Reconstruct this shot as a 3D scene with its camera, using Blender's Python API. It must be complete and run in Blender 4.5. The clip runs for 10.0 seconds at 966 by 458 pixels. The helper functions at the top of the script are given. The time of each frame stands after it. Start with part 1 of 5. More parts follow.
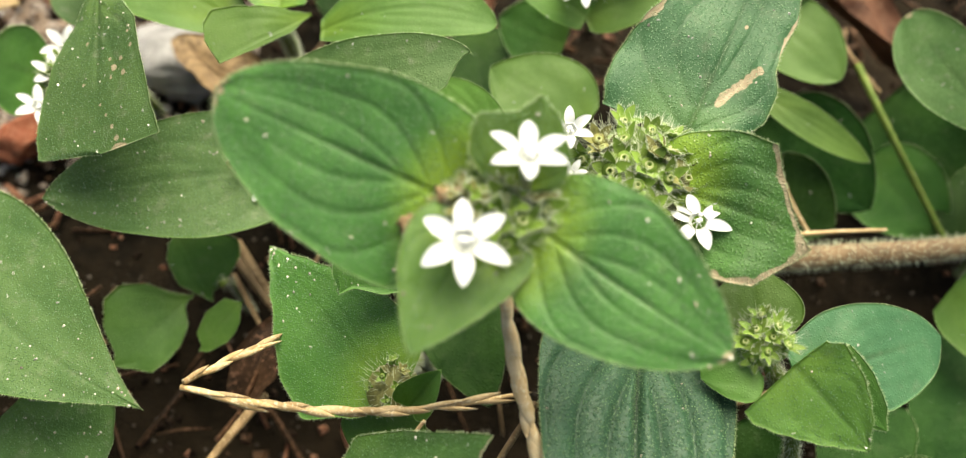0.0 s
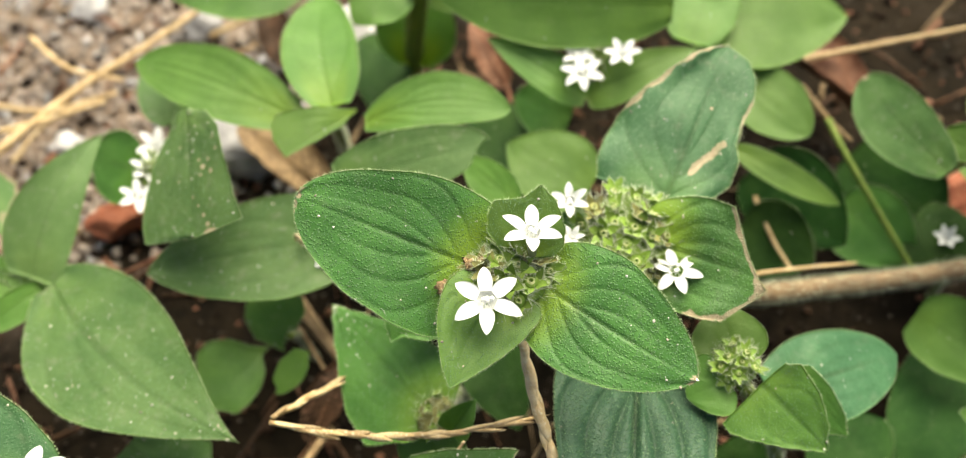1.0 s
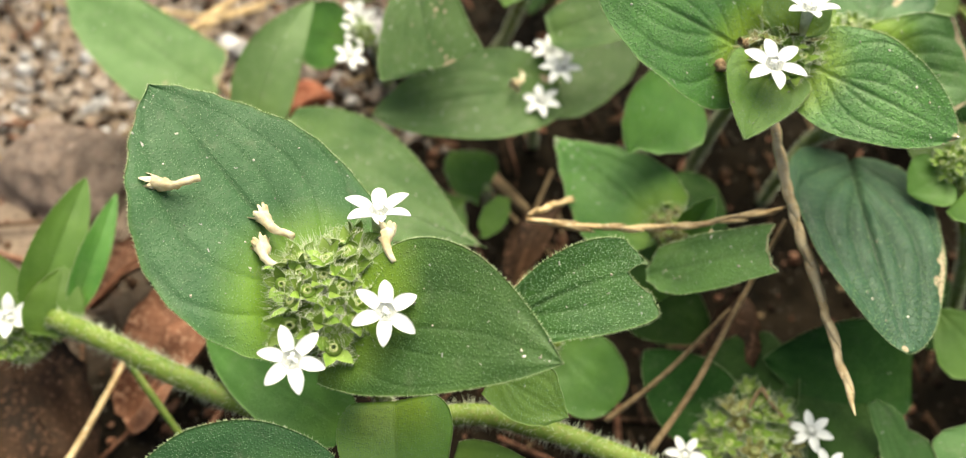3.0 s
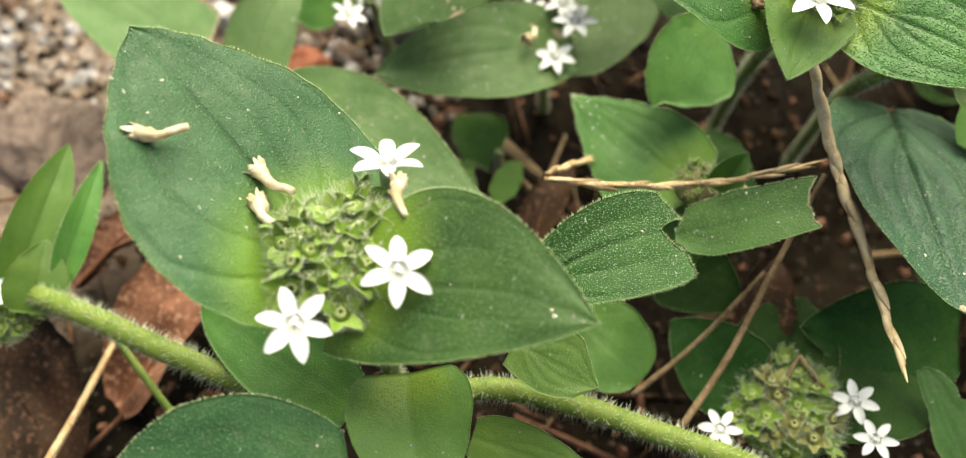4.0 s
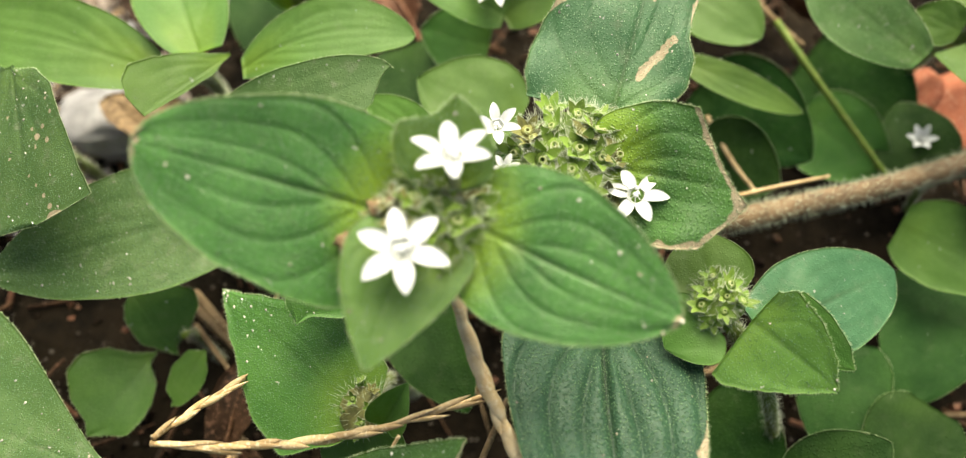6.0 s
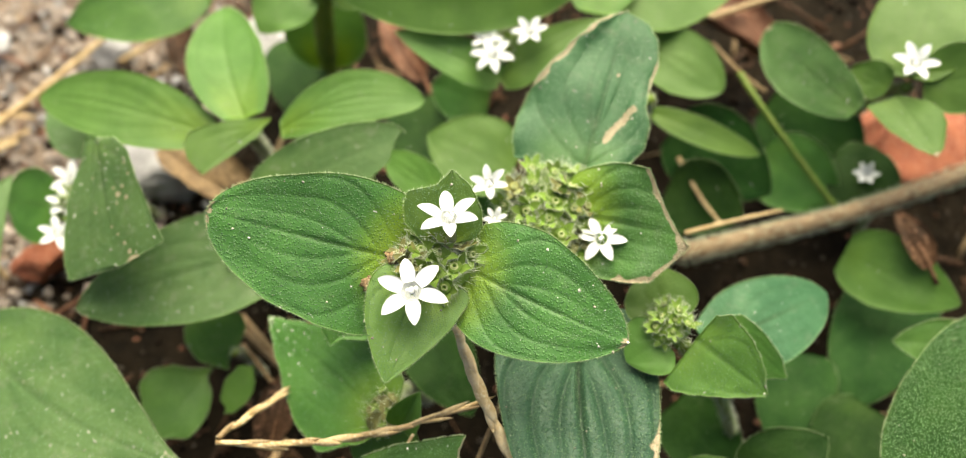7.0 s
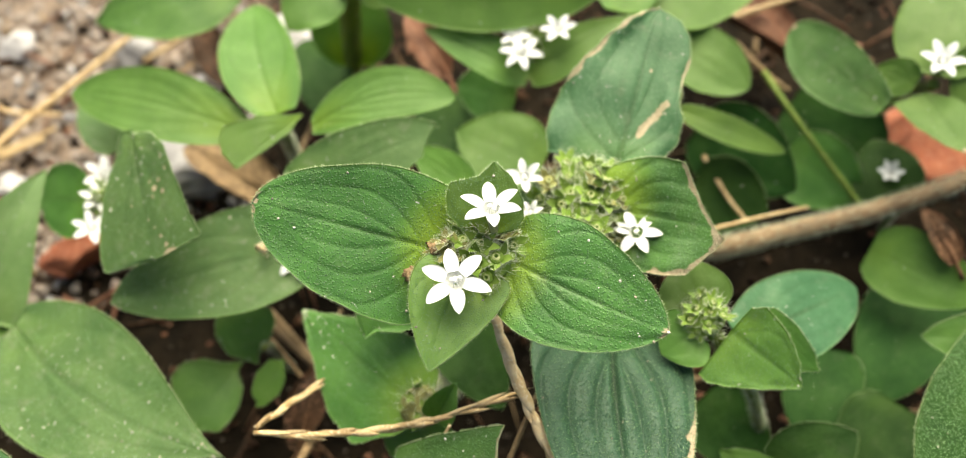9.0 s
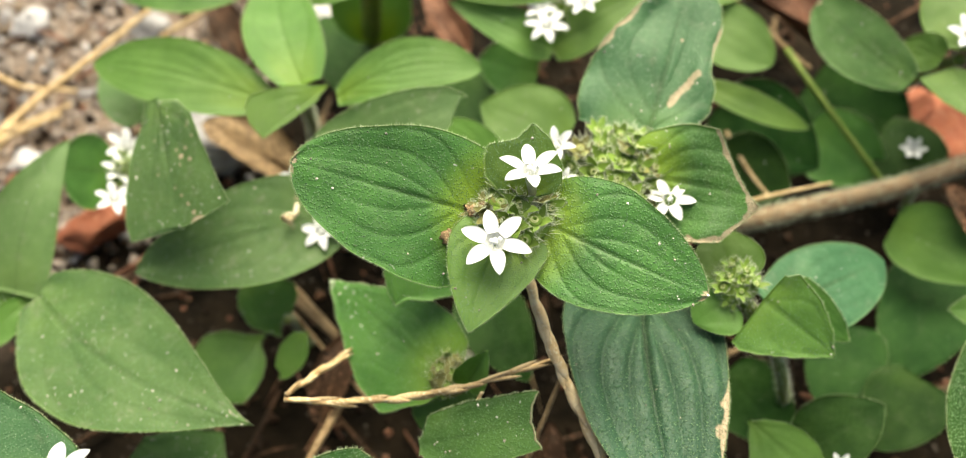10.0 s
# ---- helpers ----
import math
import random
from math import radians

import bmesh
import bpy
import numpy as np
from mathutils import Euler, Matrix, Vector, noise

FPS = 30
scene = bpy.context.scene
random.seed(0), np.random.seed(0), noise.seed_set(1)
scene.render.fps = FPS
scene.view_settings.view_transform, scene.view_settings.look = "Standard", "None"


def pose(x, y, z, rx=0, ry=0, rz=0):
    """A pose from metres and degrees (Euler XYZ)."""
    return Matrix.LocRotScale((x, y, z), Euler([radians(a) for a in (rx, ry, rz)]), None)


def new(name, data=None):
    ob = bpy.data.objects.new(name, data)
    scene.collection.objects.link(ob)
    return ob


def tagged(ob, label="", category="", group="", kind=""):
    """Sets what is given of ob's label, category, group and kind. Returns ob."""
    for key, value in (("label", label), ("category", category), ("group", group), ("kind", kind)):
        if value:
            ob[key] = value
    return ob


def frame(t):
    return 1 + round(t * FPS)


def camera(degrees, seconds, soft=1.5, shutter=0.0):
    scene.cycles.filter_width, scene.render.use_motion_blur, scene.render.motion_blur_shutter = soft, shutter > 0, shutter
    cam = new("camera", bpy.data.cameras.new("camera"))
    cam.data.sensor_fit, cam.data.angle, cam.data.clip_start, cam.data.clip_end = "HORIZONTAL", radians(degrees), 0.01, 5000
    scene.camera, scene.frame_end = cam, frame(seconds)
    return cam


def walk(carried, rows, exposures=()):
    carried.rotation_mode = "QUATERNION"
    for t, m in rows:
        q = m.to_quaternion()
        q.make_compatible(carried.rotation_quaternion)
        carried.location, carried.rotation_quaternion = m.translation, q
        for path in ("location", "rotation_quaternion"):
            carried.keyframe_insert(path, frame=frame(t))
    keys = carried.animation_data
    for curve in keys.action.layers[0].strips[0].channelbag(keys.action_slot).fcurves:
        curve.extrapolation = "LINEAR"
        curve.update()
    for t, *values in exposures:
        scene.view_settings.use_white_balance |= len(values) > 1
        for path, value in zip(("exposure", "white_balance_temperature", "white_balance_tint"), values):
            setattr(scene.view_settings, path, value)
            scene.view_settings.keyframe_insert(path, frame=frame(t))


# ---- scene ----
cam = camera(58.7, 10.0, soft=1.0)
cam.data.dof.use_dof = True
cam.data.dof.focus_distance = 0.110
cam.data.dof.aperture_fstop = 14.5
ROWS = [
    (0.0, 0.03001, -0.04536, 0.13124, 34.001, -0.003, -0.002),
    (0.2, 0.02722, -0.05099, 0.13279, 34.334, -0.061, 0.610),
    (0.5, 0.03263, -0.05656, 0.14294, 34.680, 1.354, 1.098),
    (0.8, 0.03526, -0.05811, 0.15719, 35.664, 3.464, 0.806),
    (1.0, 0.03274, -0.05703, 0.15457, 36.199, 3.655, -0.905),
    (1.2, 0.03086, -0.06039, 0.14884, 36.360, 3.993, -2.395),
    (1.5, 0.02278, -0.06221, 0.15229, 37.229, 4.824, -4.474),
    (1.8, 0.01600, -0.06793, 0.15386, 37.590, 4.033, -4.012),
    (2.0, 0.00958, -0.07637, 0.15069, 38.038, 3.593, -3.222),
    (2.2, 0.00570, -0.08364, 0.14746, 38.456, 3.588, -2.471),
    (2.5, -0.00256, -0.08951, 0.14616, 38.597, 3.039, -2.329),
    (2.8, -0.00926, -0.09377, 0.14331, 38.613, 2.389, -1.902),
    (3.0, -0.01166, -0.09285, 0.14441, 38.732, 2.335, -1.729),
    (3.2, -0.01556, -0.09293, 0.13816, 38.211, 2.535, -1.770),
    (4.3, -0.01312, -0.08472, 0.13340, 38.027, 2.916, -2.673),
    (4.5, -0.00467, -0.07826, 0.13492, 37.052, 3.097, -2.869),
    (4.7, 0.00336, -0.06994, 0.13365, 37.115, 2.985, -4.050),
    (5.0, 0.01318, -0.06024, 0.13333, 36.385, 3.702, -5.140),
    (5.2, 0.01544, -0.05618, 0.13247, 36.268, 3.637, -5.715),
    (5.5, 0.02444, -0.04879, 0.13016, 36.038, 3.763, -6.475),
    (5.7, 0.02972, -0.04420, 0.12892, 34.751, 3.503, -8.226),
    (6.8, 0.03677, -0.05918, 0.14897, 34.570, 5.333, -8.408),
    (7.0, 0.03764, -0.05815, 0.15379, 35.140, 5.504, -8.402),
    (7.2, 0.03712, -0.05774, 0.15409, 35.199, 5.463, -8.168),
    (7.5, 0.03729, -0.05864, 0.15418, 35.205, 5.321, -8.180),
    (7.8, 0.03455, -0.05994, 0.15347, 34.971, 5.728, -8.271),
    (8.0, 0.03429, -0.05945, 0.15370, 35.190, 5.487, -8.251),
    (8.5, 0.03337, -0.06022, 0.15330, 35.242, 5.372, -8.240),
    (8.8, 0.03309, -0.05951, 0.15465, 35.511, 5.538, -8.190),
    (9.0, 0.03234, -0.05965, 0.15419, 35.523, 5.565, -8.189),
    (9.5, 0.03013, -0.06093, 0.15333, 35.351, 5.229, -8.198),
    (9.8, 0.02548, -0.06025, 0.15453, 35.450, 5.271, -8.194),
    (10.0, 0.02620, -0.06200, 0.15178, 35.245, 5.164, -8.110),
]
walk(cam, [(t, pose(*row)) for t, *row in ROWS],
     exposures=[(0.0, 1.33, 7400, 7), (0.5, 1.38, 7400, 7), (1.0, 1.38, 7400, 7), (2.0, 1.29, 7400, 7), (3.0, 1.31, 7400, 7), (5.5, 1.34, 7400, 7), (7.5, 1.37, 7400, 7), (10.0, 1.37, 7400, 7)])

# ---- light: a bright overcast sky ----
SUN_EL, SUN_ROT = 63.0, 28.0
world = bpy.data.worlds.new("sky")
scene.world = world
world.use_nodes = True
wt = world.node_tree
sky = wt.nodes.new("ShaderNodeTexSky")
sky.sky_type = "NISHITA"
sky.sun_disc = False
sky.sun_elevation, sky.sun_rotation = radians(SUN_EL), radians(SUN_ROT)
sky.dust_density, sky.air_density, sky.ozone_density = 5.0, 1.0, 1.0
wt.links.new(sky.outputs[0], wt.nodes["Background"].inputs[0])
wt.nodes["Background"].inputs[1].default_value = 0.07
lamp = bpy.data.lights.new("sun", "SUN")
lamp.energy, lamp.angle, lamp.color = 3.3, radians(66), (1.0, 0.99, 0.87)
sun = new("sun", lamp)
sun.rotation_euler = (radians(90 - SUN_EL), 0, radians(180 - SUN_ROT))


# ---- materials ----
def material(name):
    m = bpy.data.materials.new(name)
    m.use_nodes = True
    return m, m.node_tree, m.node_tree.nodes["Principled BSDF"]


def node(nt, kind, **sockets):
    n = nt.nodes.new("ShaderNode" + kind)
    for key, value in sockets.items():
        n.inputs[key].default_value = value
    return n


def mix(nt, fac, a, b, blend="MIX"):
    """A colour mix; fac, a and b are sockets or values."""
    n = nt.nodes.new("ShaderNodeMix")
    n.data_type, n.blend_type = "RGBA", blend
    for socket, value in ((n.inputs[0], fac), (n.inputs[6], a), (n.inputs[7], b)):
        if isinstance(value, bpy.types.NodeSocket):
            nt.links.new(value, socket)
        elif isinstance(value, (int, float)):
            socket.default_value = value
        else:
            socket.default_value = (*value, 1.0)
    return n.outputs[2]


def calc(nt, op, a, b=0.0):
    n = nt.nodes.new("ShaderNodeMath")
    n.operation = op
    for socket, value in zip(n.inputs, (a, b)):
        if isinstance(value, bpy.types.NodeSocket):
            nt.links.new(value, socket)
        else:
            socket.default_value = value
    return n.outputs[0]


def ramp(nt, value, lo, hi, a=0.0, b=1.0):
    n = node(nt, "MapRange")
    n.interpolation_type = "SMOOTHSTEP"
    nt.links.new(value, n.inputs[0])
    for k, v in zip((1, 2, 3, 4), (lo, hi, a, b)):
        n.inputs[k].default_value = v
    return n.outputs[0]


def noisy(nt, scale, detail=3.0, rough=0.55):
    tc = nt.nodes.new("ShaderNodeTexCoord")
    n = node(nt, "TexNoise", Scale=scale, Detail=detail, Roughness=rough)
    nt.links.new(tc.outputs["Object"], n.inputs["Vector"])
    return n.outputs["Fac"]


def bump(nt, bsdf, parts):
    """Stacks heights (socket, metres) into the normal."""
    last = None
    for height, depth in parts:
        b = node(nt, "Bump", Distance=depth, Strength=1.0)
        nt.links.new(height, b.inputs["Height"])
        if last:
            nt.links.new(last, b.inputs["Normal"])
        last = b.outputs[0]
    nt.links.new(last, bsdf.inputs["Normal"])
    return last


def leaf_material(name, deep, light, base, rough=0.5, dust=0.5, papilla=0.00006, through_light=0.28, vein_tint=0.22, gloss=0.4, coarse=1.0):
    m, nt, bsdf = material(name)
    tc = nt.nodes.new("ShaderNodeTexCoord")
    uv = nt.nodes.new("ShaderNodeUVMap")
    sep = nt.nodes.new("ShaderNodeSeparateXYZ")
    nt.links.new(uv.outputs[0], sep.inputs[0])
    across = calc(nt, "ABSOLUTE", calc(nt, "SUBTRACT", sep.outputs[1], 0.5))
    rnd = nt.nodes.new("ShaderNodeObjectInfo").outputs["Random"]
    broad, fine = noisy(nt, 160.0, 4.0), noisy(nt, 1500.0, 3.0)
    tone = calc(nt, "ADD", calc(nt, "MULTIPLY", broad, 0.75), calc(nt, "MULTIPLY", fine, 0.25))
    col = mix(nt, ramp(nt, tone, 0.32, 0.68), deep, light)
    hue = node(nt, "HueSaturation")
    nt.links.new(col, hue.inputs["Color"])
    nt.links.new(ramp(nt, rnd, 0, 1, 0.494, 0.514), hue.inputs["Hue"])
    nt.links.new(ramp(nt, rnd, 0, 1, 0.86, 1.12), hue.inputs["Value"])
    col = hue.outputs[0]
    # veins and the pale foot of the blade
    vein = nt.nodes.new("ShaderNodeAttribute")
    vein.attribute_name = "vein"
    col = mix(nt, calc(nt, "MULTIPLY", vein.outputs["Fac"], vein_tint), col, tuple(0.42 * a + 0.05 * b for a, b in zip(deep, base)))
    pale = nt.nodes.new("ShaderNodeAttribute")
    pale.attribute_name = "pale"
    col = mix(nt, ramp(nt, calc(nt, "ADD", pale.outputs["Fac"], calc(nt, "MULTIPLY", calc(nt, "SUBTRACT", broad, 0.5), 0.2)), 0.05, 0.95), col, base)
    # pale margin, dry patches, dust and specks
    col = mix(nt, ramp(nt, across, 0.470, 0.498, 0.0, 0.12), col, base)
    dry = nt.nodes.new("ShaderNodeAttribute")
    dry.attribute_name = "dry"
    tan = mix(nt, fine, (0.31, 0.22, 0.125), (0.60, 0.50, 0.35))
    col = mix(nt, ramp(nt, calc(nt, "ADD", dry.outputs["Fac"], calc(nt, "MULTIPLY", calc(nt, "SUBTRACT", noisy(nt, 700.0, 5.0, 0.65), 0.5), 1.1)), 0.5, 0.72), col, tan)
    grime = ramp(nt, noisy(nt, 420.0, 6.0, 0.7), 0.52, 0.75, 0.0, dust * 0.42)
    col = mix(nt, grime, col, (0.34, 0.33, 0.24))
    spots = node(nt, "TexVoronoi", Scale=900.0)
    spots.voronoi_dimensions = "2D"
    jitter = nt.nodes.new("ShaderNodeVectorMath")
    jitter.operation = "MULTIPLY_ADD"
    ragged = node(nt, "TexNoise", Scale=1900.0, Detail=3.0)
    nt.links.new(tc.outputs["Object"], ragged.inputs["Vector"])
    nt.links.new(ragged.outputs["Color"], jitter.inputs[0])
    jitter.inputs[1].default_value = (0.0011, 0.0011, 0.0)
    nt.links.new(tc.outputs["Object"], jitter.inputs[2])
    nt.links.new(jitter.outputs[0], spots.inputs["Vector"])
    pick = nt.nodes.new("ShaderNodeSeparateColor")
    nt.links.new(spots.outputs["Color"], pick.inputs[0])
    size = ramp(nt, pick.outputs[0], 1.0 - 0.22 * dust, 1.0, 0.02, 0.13 + 0.05 * dust)
    patch = ramp(nt, noisy(nt, 90.0, 2.0), 0.38, 0.62, 0.45, 1.1)
    speck = ramp(nt, calc(nt, "SUBTRACT", calc(nt, "MULTIPLY", size, patch), spots.outputs["Distance"]), 0.0, 0.04)
    col = mix(nt, calc(nt, "MULTIPLY", speck, 0.8), col, mix(nt, ramp(nt, pick.outputs[1], 0.45, 0.55), (0.62, 0.60, 0.52), tuple(0.62 * (1 - 0.7 * dust) + 0.30 * 0.7 * dust * k for k in (1.0, 0.8, 0.55))))
    cells = node(nt, "TexVoronoi", Scale=3300.0 / coarse, Randomness=1.0)
    nt.links.new(tc.outputs["Object"], cells.inputs["Vector"])
    dome = ramp(nt, cells.outputs["Distance"], 0.0, 0.5, 1.0, 0.0)
    col = mix(nt, calc(nt, "MULTIPLY", ramp(nt, dome, 0.5, 1.0), 0.3), col, tuple(1.5 * a + 0.03 * b for a, b in zip(light, (1.0, 1.0, 1.0))))
    nt.links.new(col, bsdf.inputs["Base Color"])
    bsdf.inputs["Roughness"].default_value = rough
    nt.links.new(ramp(nt, tone, 0.3, 0.7, rough + 0.10, rough - 0.06), bsdf.inputs["Roughness"])
    bsdf.inputs["Specular IOR Level"].default_value = gloss
    bsdf.inputs["Sheen Weight"].default_value = 0.02
    bsdf.inputs["Sheen Roughness"].default_value = 0.4
    bump(nt, bsdf, [(dome, papilla), (broad, 0.0003), (speck, 0.00008)])
    glow = nt.nodes.new("ShaderNodeBsdfTranslucent")
    warm = mix(nt, 0.45, col, base)
    nt.links.new(warm, glow.inputs["Color"])
    both = nt.nodes.new("ShaderNodeMixShader")
    both.inputs[0].default_value = through_light
    nt.links.new(bsdf.outputs[0], both.inputs[1])
    nt.links.new(glow.outputs[0], both.inputs[2])
    nt.links.new(both.outputs[0], nt.nodes["Material Output"].inputs[0])
    return m


def plain_material(name, a, b, scale, rough=0.6, relief=0.0001, detail=5.0, spread=(0.35, 0.65), c=None, random_value=0.0, translucent=0.0, gloss=0.3):
    """Two colours by noise, a third in finer flecks, with relief at two scales."""
    m, nt, bsdf = material(name)
    broad, fine = noisy(nt, scale, detail, 0.6), noisy(nt, scale * 7.3, 4.0, 0.6)
    col = mix(nt, ramp(nt, broad, *spread), a, b)
    if c:
        col = mix(nt, ramp(nt, fine, 0.52, 0.66), col, c)
    if random_value:
        hue = node(nt, "HueSaturation")
        nt.links.new(col, hue.inputs["Color"])
        rnd = nt.nodes.new("ShaderNodeObjectInfo").outputs["Random"]
        isl = nt.nodes.new("ShaderNodeNewGeometry").outputs["Random Per Island"]
        both = calc(nt, "FRACT", calc(nt, "ADD", rnd, isl))
        nt.links.new(ramp(nt, both, 0, 1, 1 - random_value, 1 + random_value), hue.inputs["Value"])
        col = hue.outputs[0]
    nt.links.new(col, bsdf.inputs["Base Color"])
    nt.links.new(ramp(nt, fine, 0.3, 0.7, rough - 0.08, min(1.0, rough + 0.12)), bsdf.inputs["Roughness"])
    bsdf.inputs["Specular IOR Level"].default_value = gloss
    bump(nt, bsdf, [(broad, relief * 2), (fine, relief)])
    if translucent:
        glow = nt.nodes.new("ShaderNodeBsdfTranslucent")
        nt.links.new(col, glow.inputs["Color"])
        both = nt.nodes.new("ShaderNodeMixShader")
        both.inputs[0].default_value = translucent
        nt.links.new(bsdf.outputs[0], both.inputs[1])
        nt.links.new(glow.outputs[0], both.inputs[2])
        nt.links.new(both.outputs[0], nt.nodes["Material Output"].inputs[0])
    return m


DEEP = leaf_material("leaf_deep_green", (0.055, 0.150, 0.031), (0.094, 0.226, 0.048), (0.20, 0.33, 0.03), 0.42, 0.42, 0.00009, vein_tint=0.45, coarse=1.25)
# leaf green darkened in colour to stand in for shade among the plants
SHADE_GREEN = leaf_material("leaf_shade_dark_green", (0.013, 0.041, 0.008), (0.025, 0.066, 0.012), (0.06, 0.11, 0.015), 0.55, 0.12, 0.00012, through_light=0.08, vein_tint=0.15, gloss=0.08, coarse=1.3)
BLUISH = leaf_material("leaf_blue_green", (0.035, 0.116, 0.044), (0.065, 0.171, 0.069), (0.16, 0.30, 0.03), 0.44, 0.45, 0.00006, gloss=0.3, vein_tint=0.6, coarse=1.25)
DARK = leaf_material("leaf_dark_green", (0.033, 0.096, 0.020), (0.059, 0.144, 0.031), (0.17, 0.29, 0.03), 0.46, 0.3, 0.00007, vein_tint=0.4, gloss=0.3, coarse=1.2)
MID = leaf_material("leaf_mid_green", (0.060, 0.168, 0.026), (0.098, 0.232, 0.040), (0.24, 0.38, 0.03), 0.46, 0.3)
FRESH = leaf_material("leaf_fresh_green", (0.094, 0.203, 0.033), (0.138, 0.266, 0.050), (0.23, 0.36, 0.025), 0.48, 0.25, 0.00004, 0.42, vein_tint=0.16)
WAXY = leaf_material("leaf_waxy_grey_green", (0.026, 0.085, 0.043), (0.045, 0.125, 0.064), (0.09, 0.18, 0.06), 0.46, 0.08, 0.00010, gloss=0.34, vein_tint=0.85, coarse=1.4)
DUSTY = leaf_material("leaf_dusty_green", (0.062, 0.146, 0.035), (0.102, 0.200, 0.054), (0.20, 0.34, 0.04), 0.55, 0.85, 0.00008, through_light=0.34, vein_tint=0.32)
PALE = leaf_material("leaf_pale_green", (0.100, 0.196, 0.056), (0.150, 0.262, 0.084), (0.25, 0.37, 0.06), 0.5, 0.6, 0.00004, 0.38, vein_tint=0.2)
PETAL = plain_material("petal_white", (0.72, 0.74, 0.74), (0.82, 0.83, 0.82), 900.0, 0.45, 0.00002, translucent=0.25)
# white throat greyed in colour for the shade inside the flower
THROAT = plain_material("throat_shaded_white", (0.50, 0.52, 0.50), (0.66, 0.68, 0.64), 1500.0, 0.5, 0.00002)
ANTHER = plain_material("anther_grey_white", (0.72, 0.74, 0.73), (0.84, 0.84, 0.80), 2500.0, 0.5, 0.00002)
CALYX = plain_material("calyx_green", (0.120, 0.215, 0.030), (0.212, 0.322, 0.060), 700.0, 0.5, 0.00005, random_value=0.3, translucent=0.2)
CALYX_OLD = plain_material("calyx_brown_green", (0.10, 0.10, 0.03), (0.22, 0.22, 0.07), 800.0, 0.6, 0.00005, random_value=0.3)
RING = plain_material("nectar_ring", (0.24, 0.30, 0.10), (0.42, 0.44, 0.22), 2500.0, 0.4, 0.00002)
HAIR = plain_material("plant_hair", (0.56, 0.62, 0.45), (0.74, 0.78, 0.62), 2000.0, 0.45, 0.00001, translucent=0.4)
LEAF_HAIR = plain_material("leaf_margin_hair", (0.29, 0.41, 0.17), (0.54, 0.63, 0.39), 1600.0, 0.45, 0.00001, translucent=0.35)
BRISTLE = plain_material("leaf_bristle", (0.092, 0.205, 0.078), (0.205, 0.33, 0.16), 1200.0, 0.38, 0.00001, random_value=0.3, translucent=0.2, gloss=0.5)
STEM = plain_material("stem_green", (0.120, 0.205, 0.028), (0.195, 0.285, 0.048), 350.0, 0.5, 0.00006, c=(0.26, 0.24, 0.08), translucent=0.2)
STEM_OLD = plain_material("stem_brown", (0.10, 0.065, 0.035), (0.19, 0.125, 0.068), 260.0, 0.6, 0.00015, c=(0.27, 0.20, 0.12))
STRAW = plain_material("straw", (0.36, 0.235, 0.105), (0.56, 0.41, 0.22), 300.0, 0.6, 0.0001, c=(0.68, 0.56, 0.37), random_value=0.28)
STRAW_PALE = plain_material("straw_pale", (0.60, 0.43, 0.22), (0.80, 0.65, 0.41), 300.0, 0.55, 0.0001, c=(0.78, 0.67, 0.46), random_value=0.2, translucent=0.2)
STRAW_BROWN = plain_material("straw_brown", (0.15, 0.095, 0.045), (0.28, 0.19, 0.10), 300.0, 0.7, 0.0001, c=(0.36, 0.27, 0.16), random_value=0.28)
HUSK_BROWN = plain_material("withered_brown", (0.10, 0.06, 0.03), (0.30, 0.20, 0.10), 700.0, 0.7, 0.0001, c=(0.42, 0.30, 0.18))
WITHERED = plain_material("withered_flower", (0.58, 0.46, 0.27), (0.84, 0.77, 0.59), 500.0, 0.65, 0.00005, translucent=0.35)
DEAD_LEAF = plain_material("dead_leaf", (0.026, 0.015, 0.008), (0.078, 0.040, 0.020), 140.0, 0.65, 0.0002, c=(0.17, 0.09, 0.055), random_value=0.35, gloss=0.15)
DEAD_RED = plain_material("dead_leaf_red_brown", (0.085, 0.034, 0.018), (0.21, 0.095, 0.055), 140.0, 0.6, 0.0002, c=(0.30, 0.17, 0.11), random_value=0.25, gloss=0.2)
BRICK = plain_material("brick_red", (0.21, 0.058, 0.03), (0.31, 0.10, 0.05), 260.0, 0.85, 0.00025, c=(0.40, 0.20, 0.13), random_value=0.12)
STONE = plain_material("stone_grey", (0.27, 0.26, 0.26), (0.40, 0.39, 0.39), 200.0, 0.8, 0.0001, c=(0.48, 0.46, 0.45), random_value=0.3)


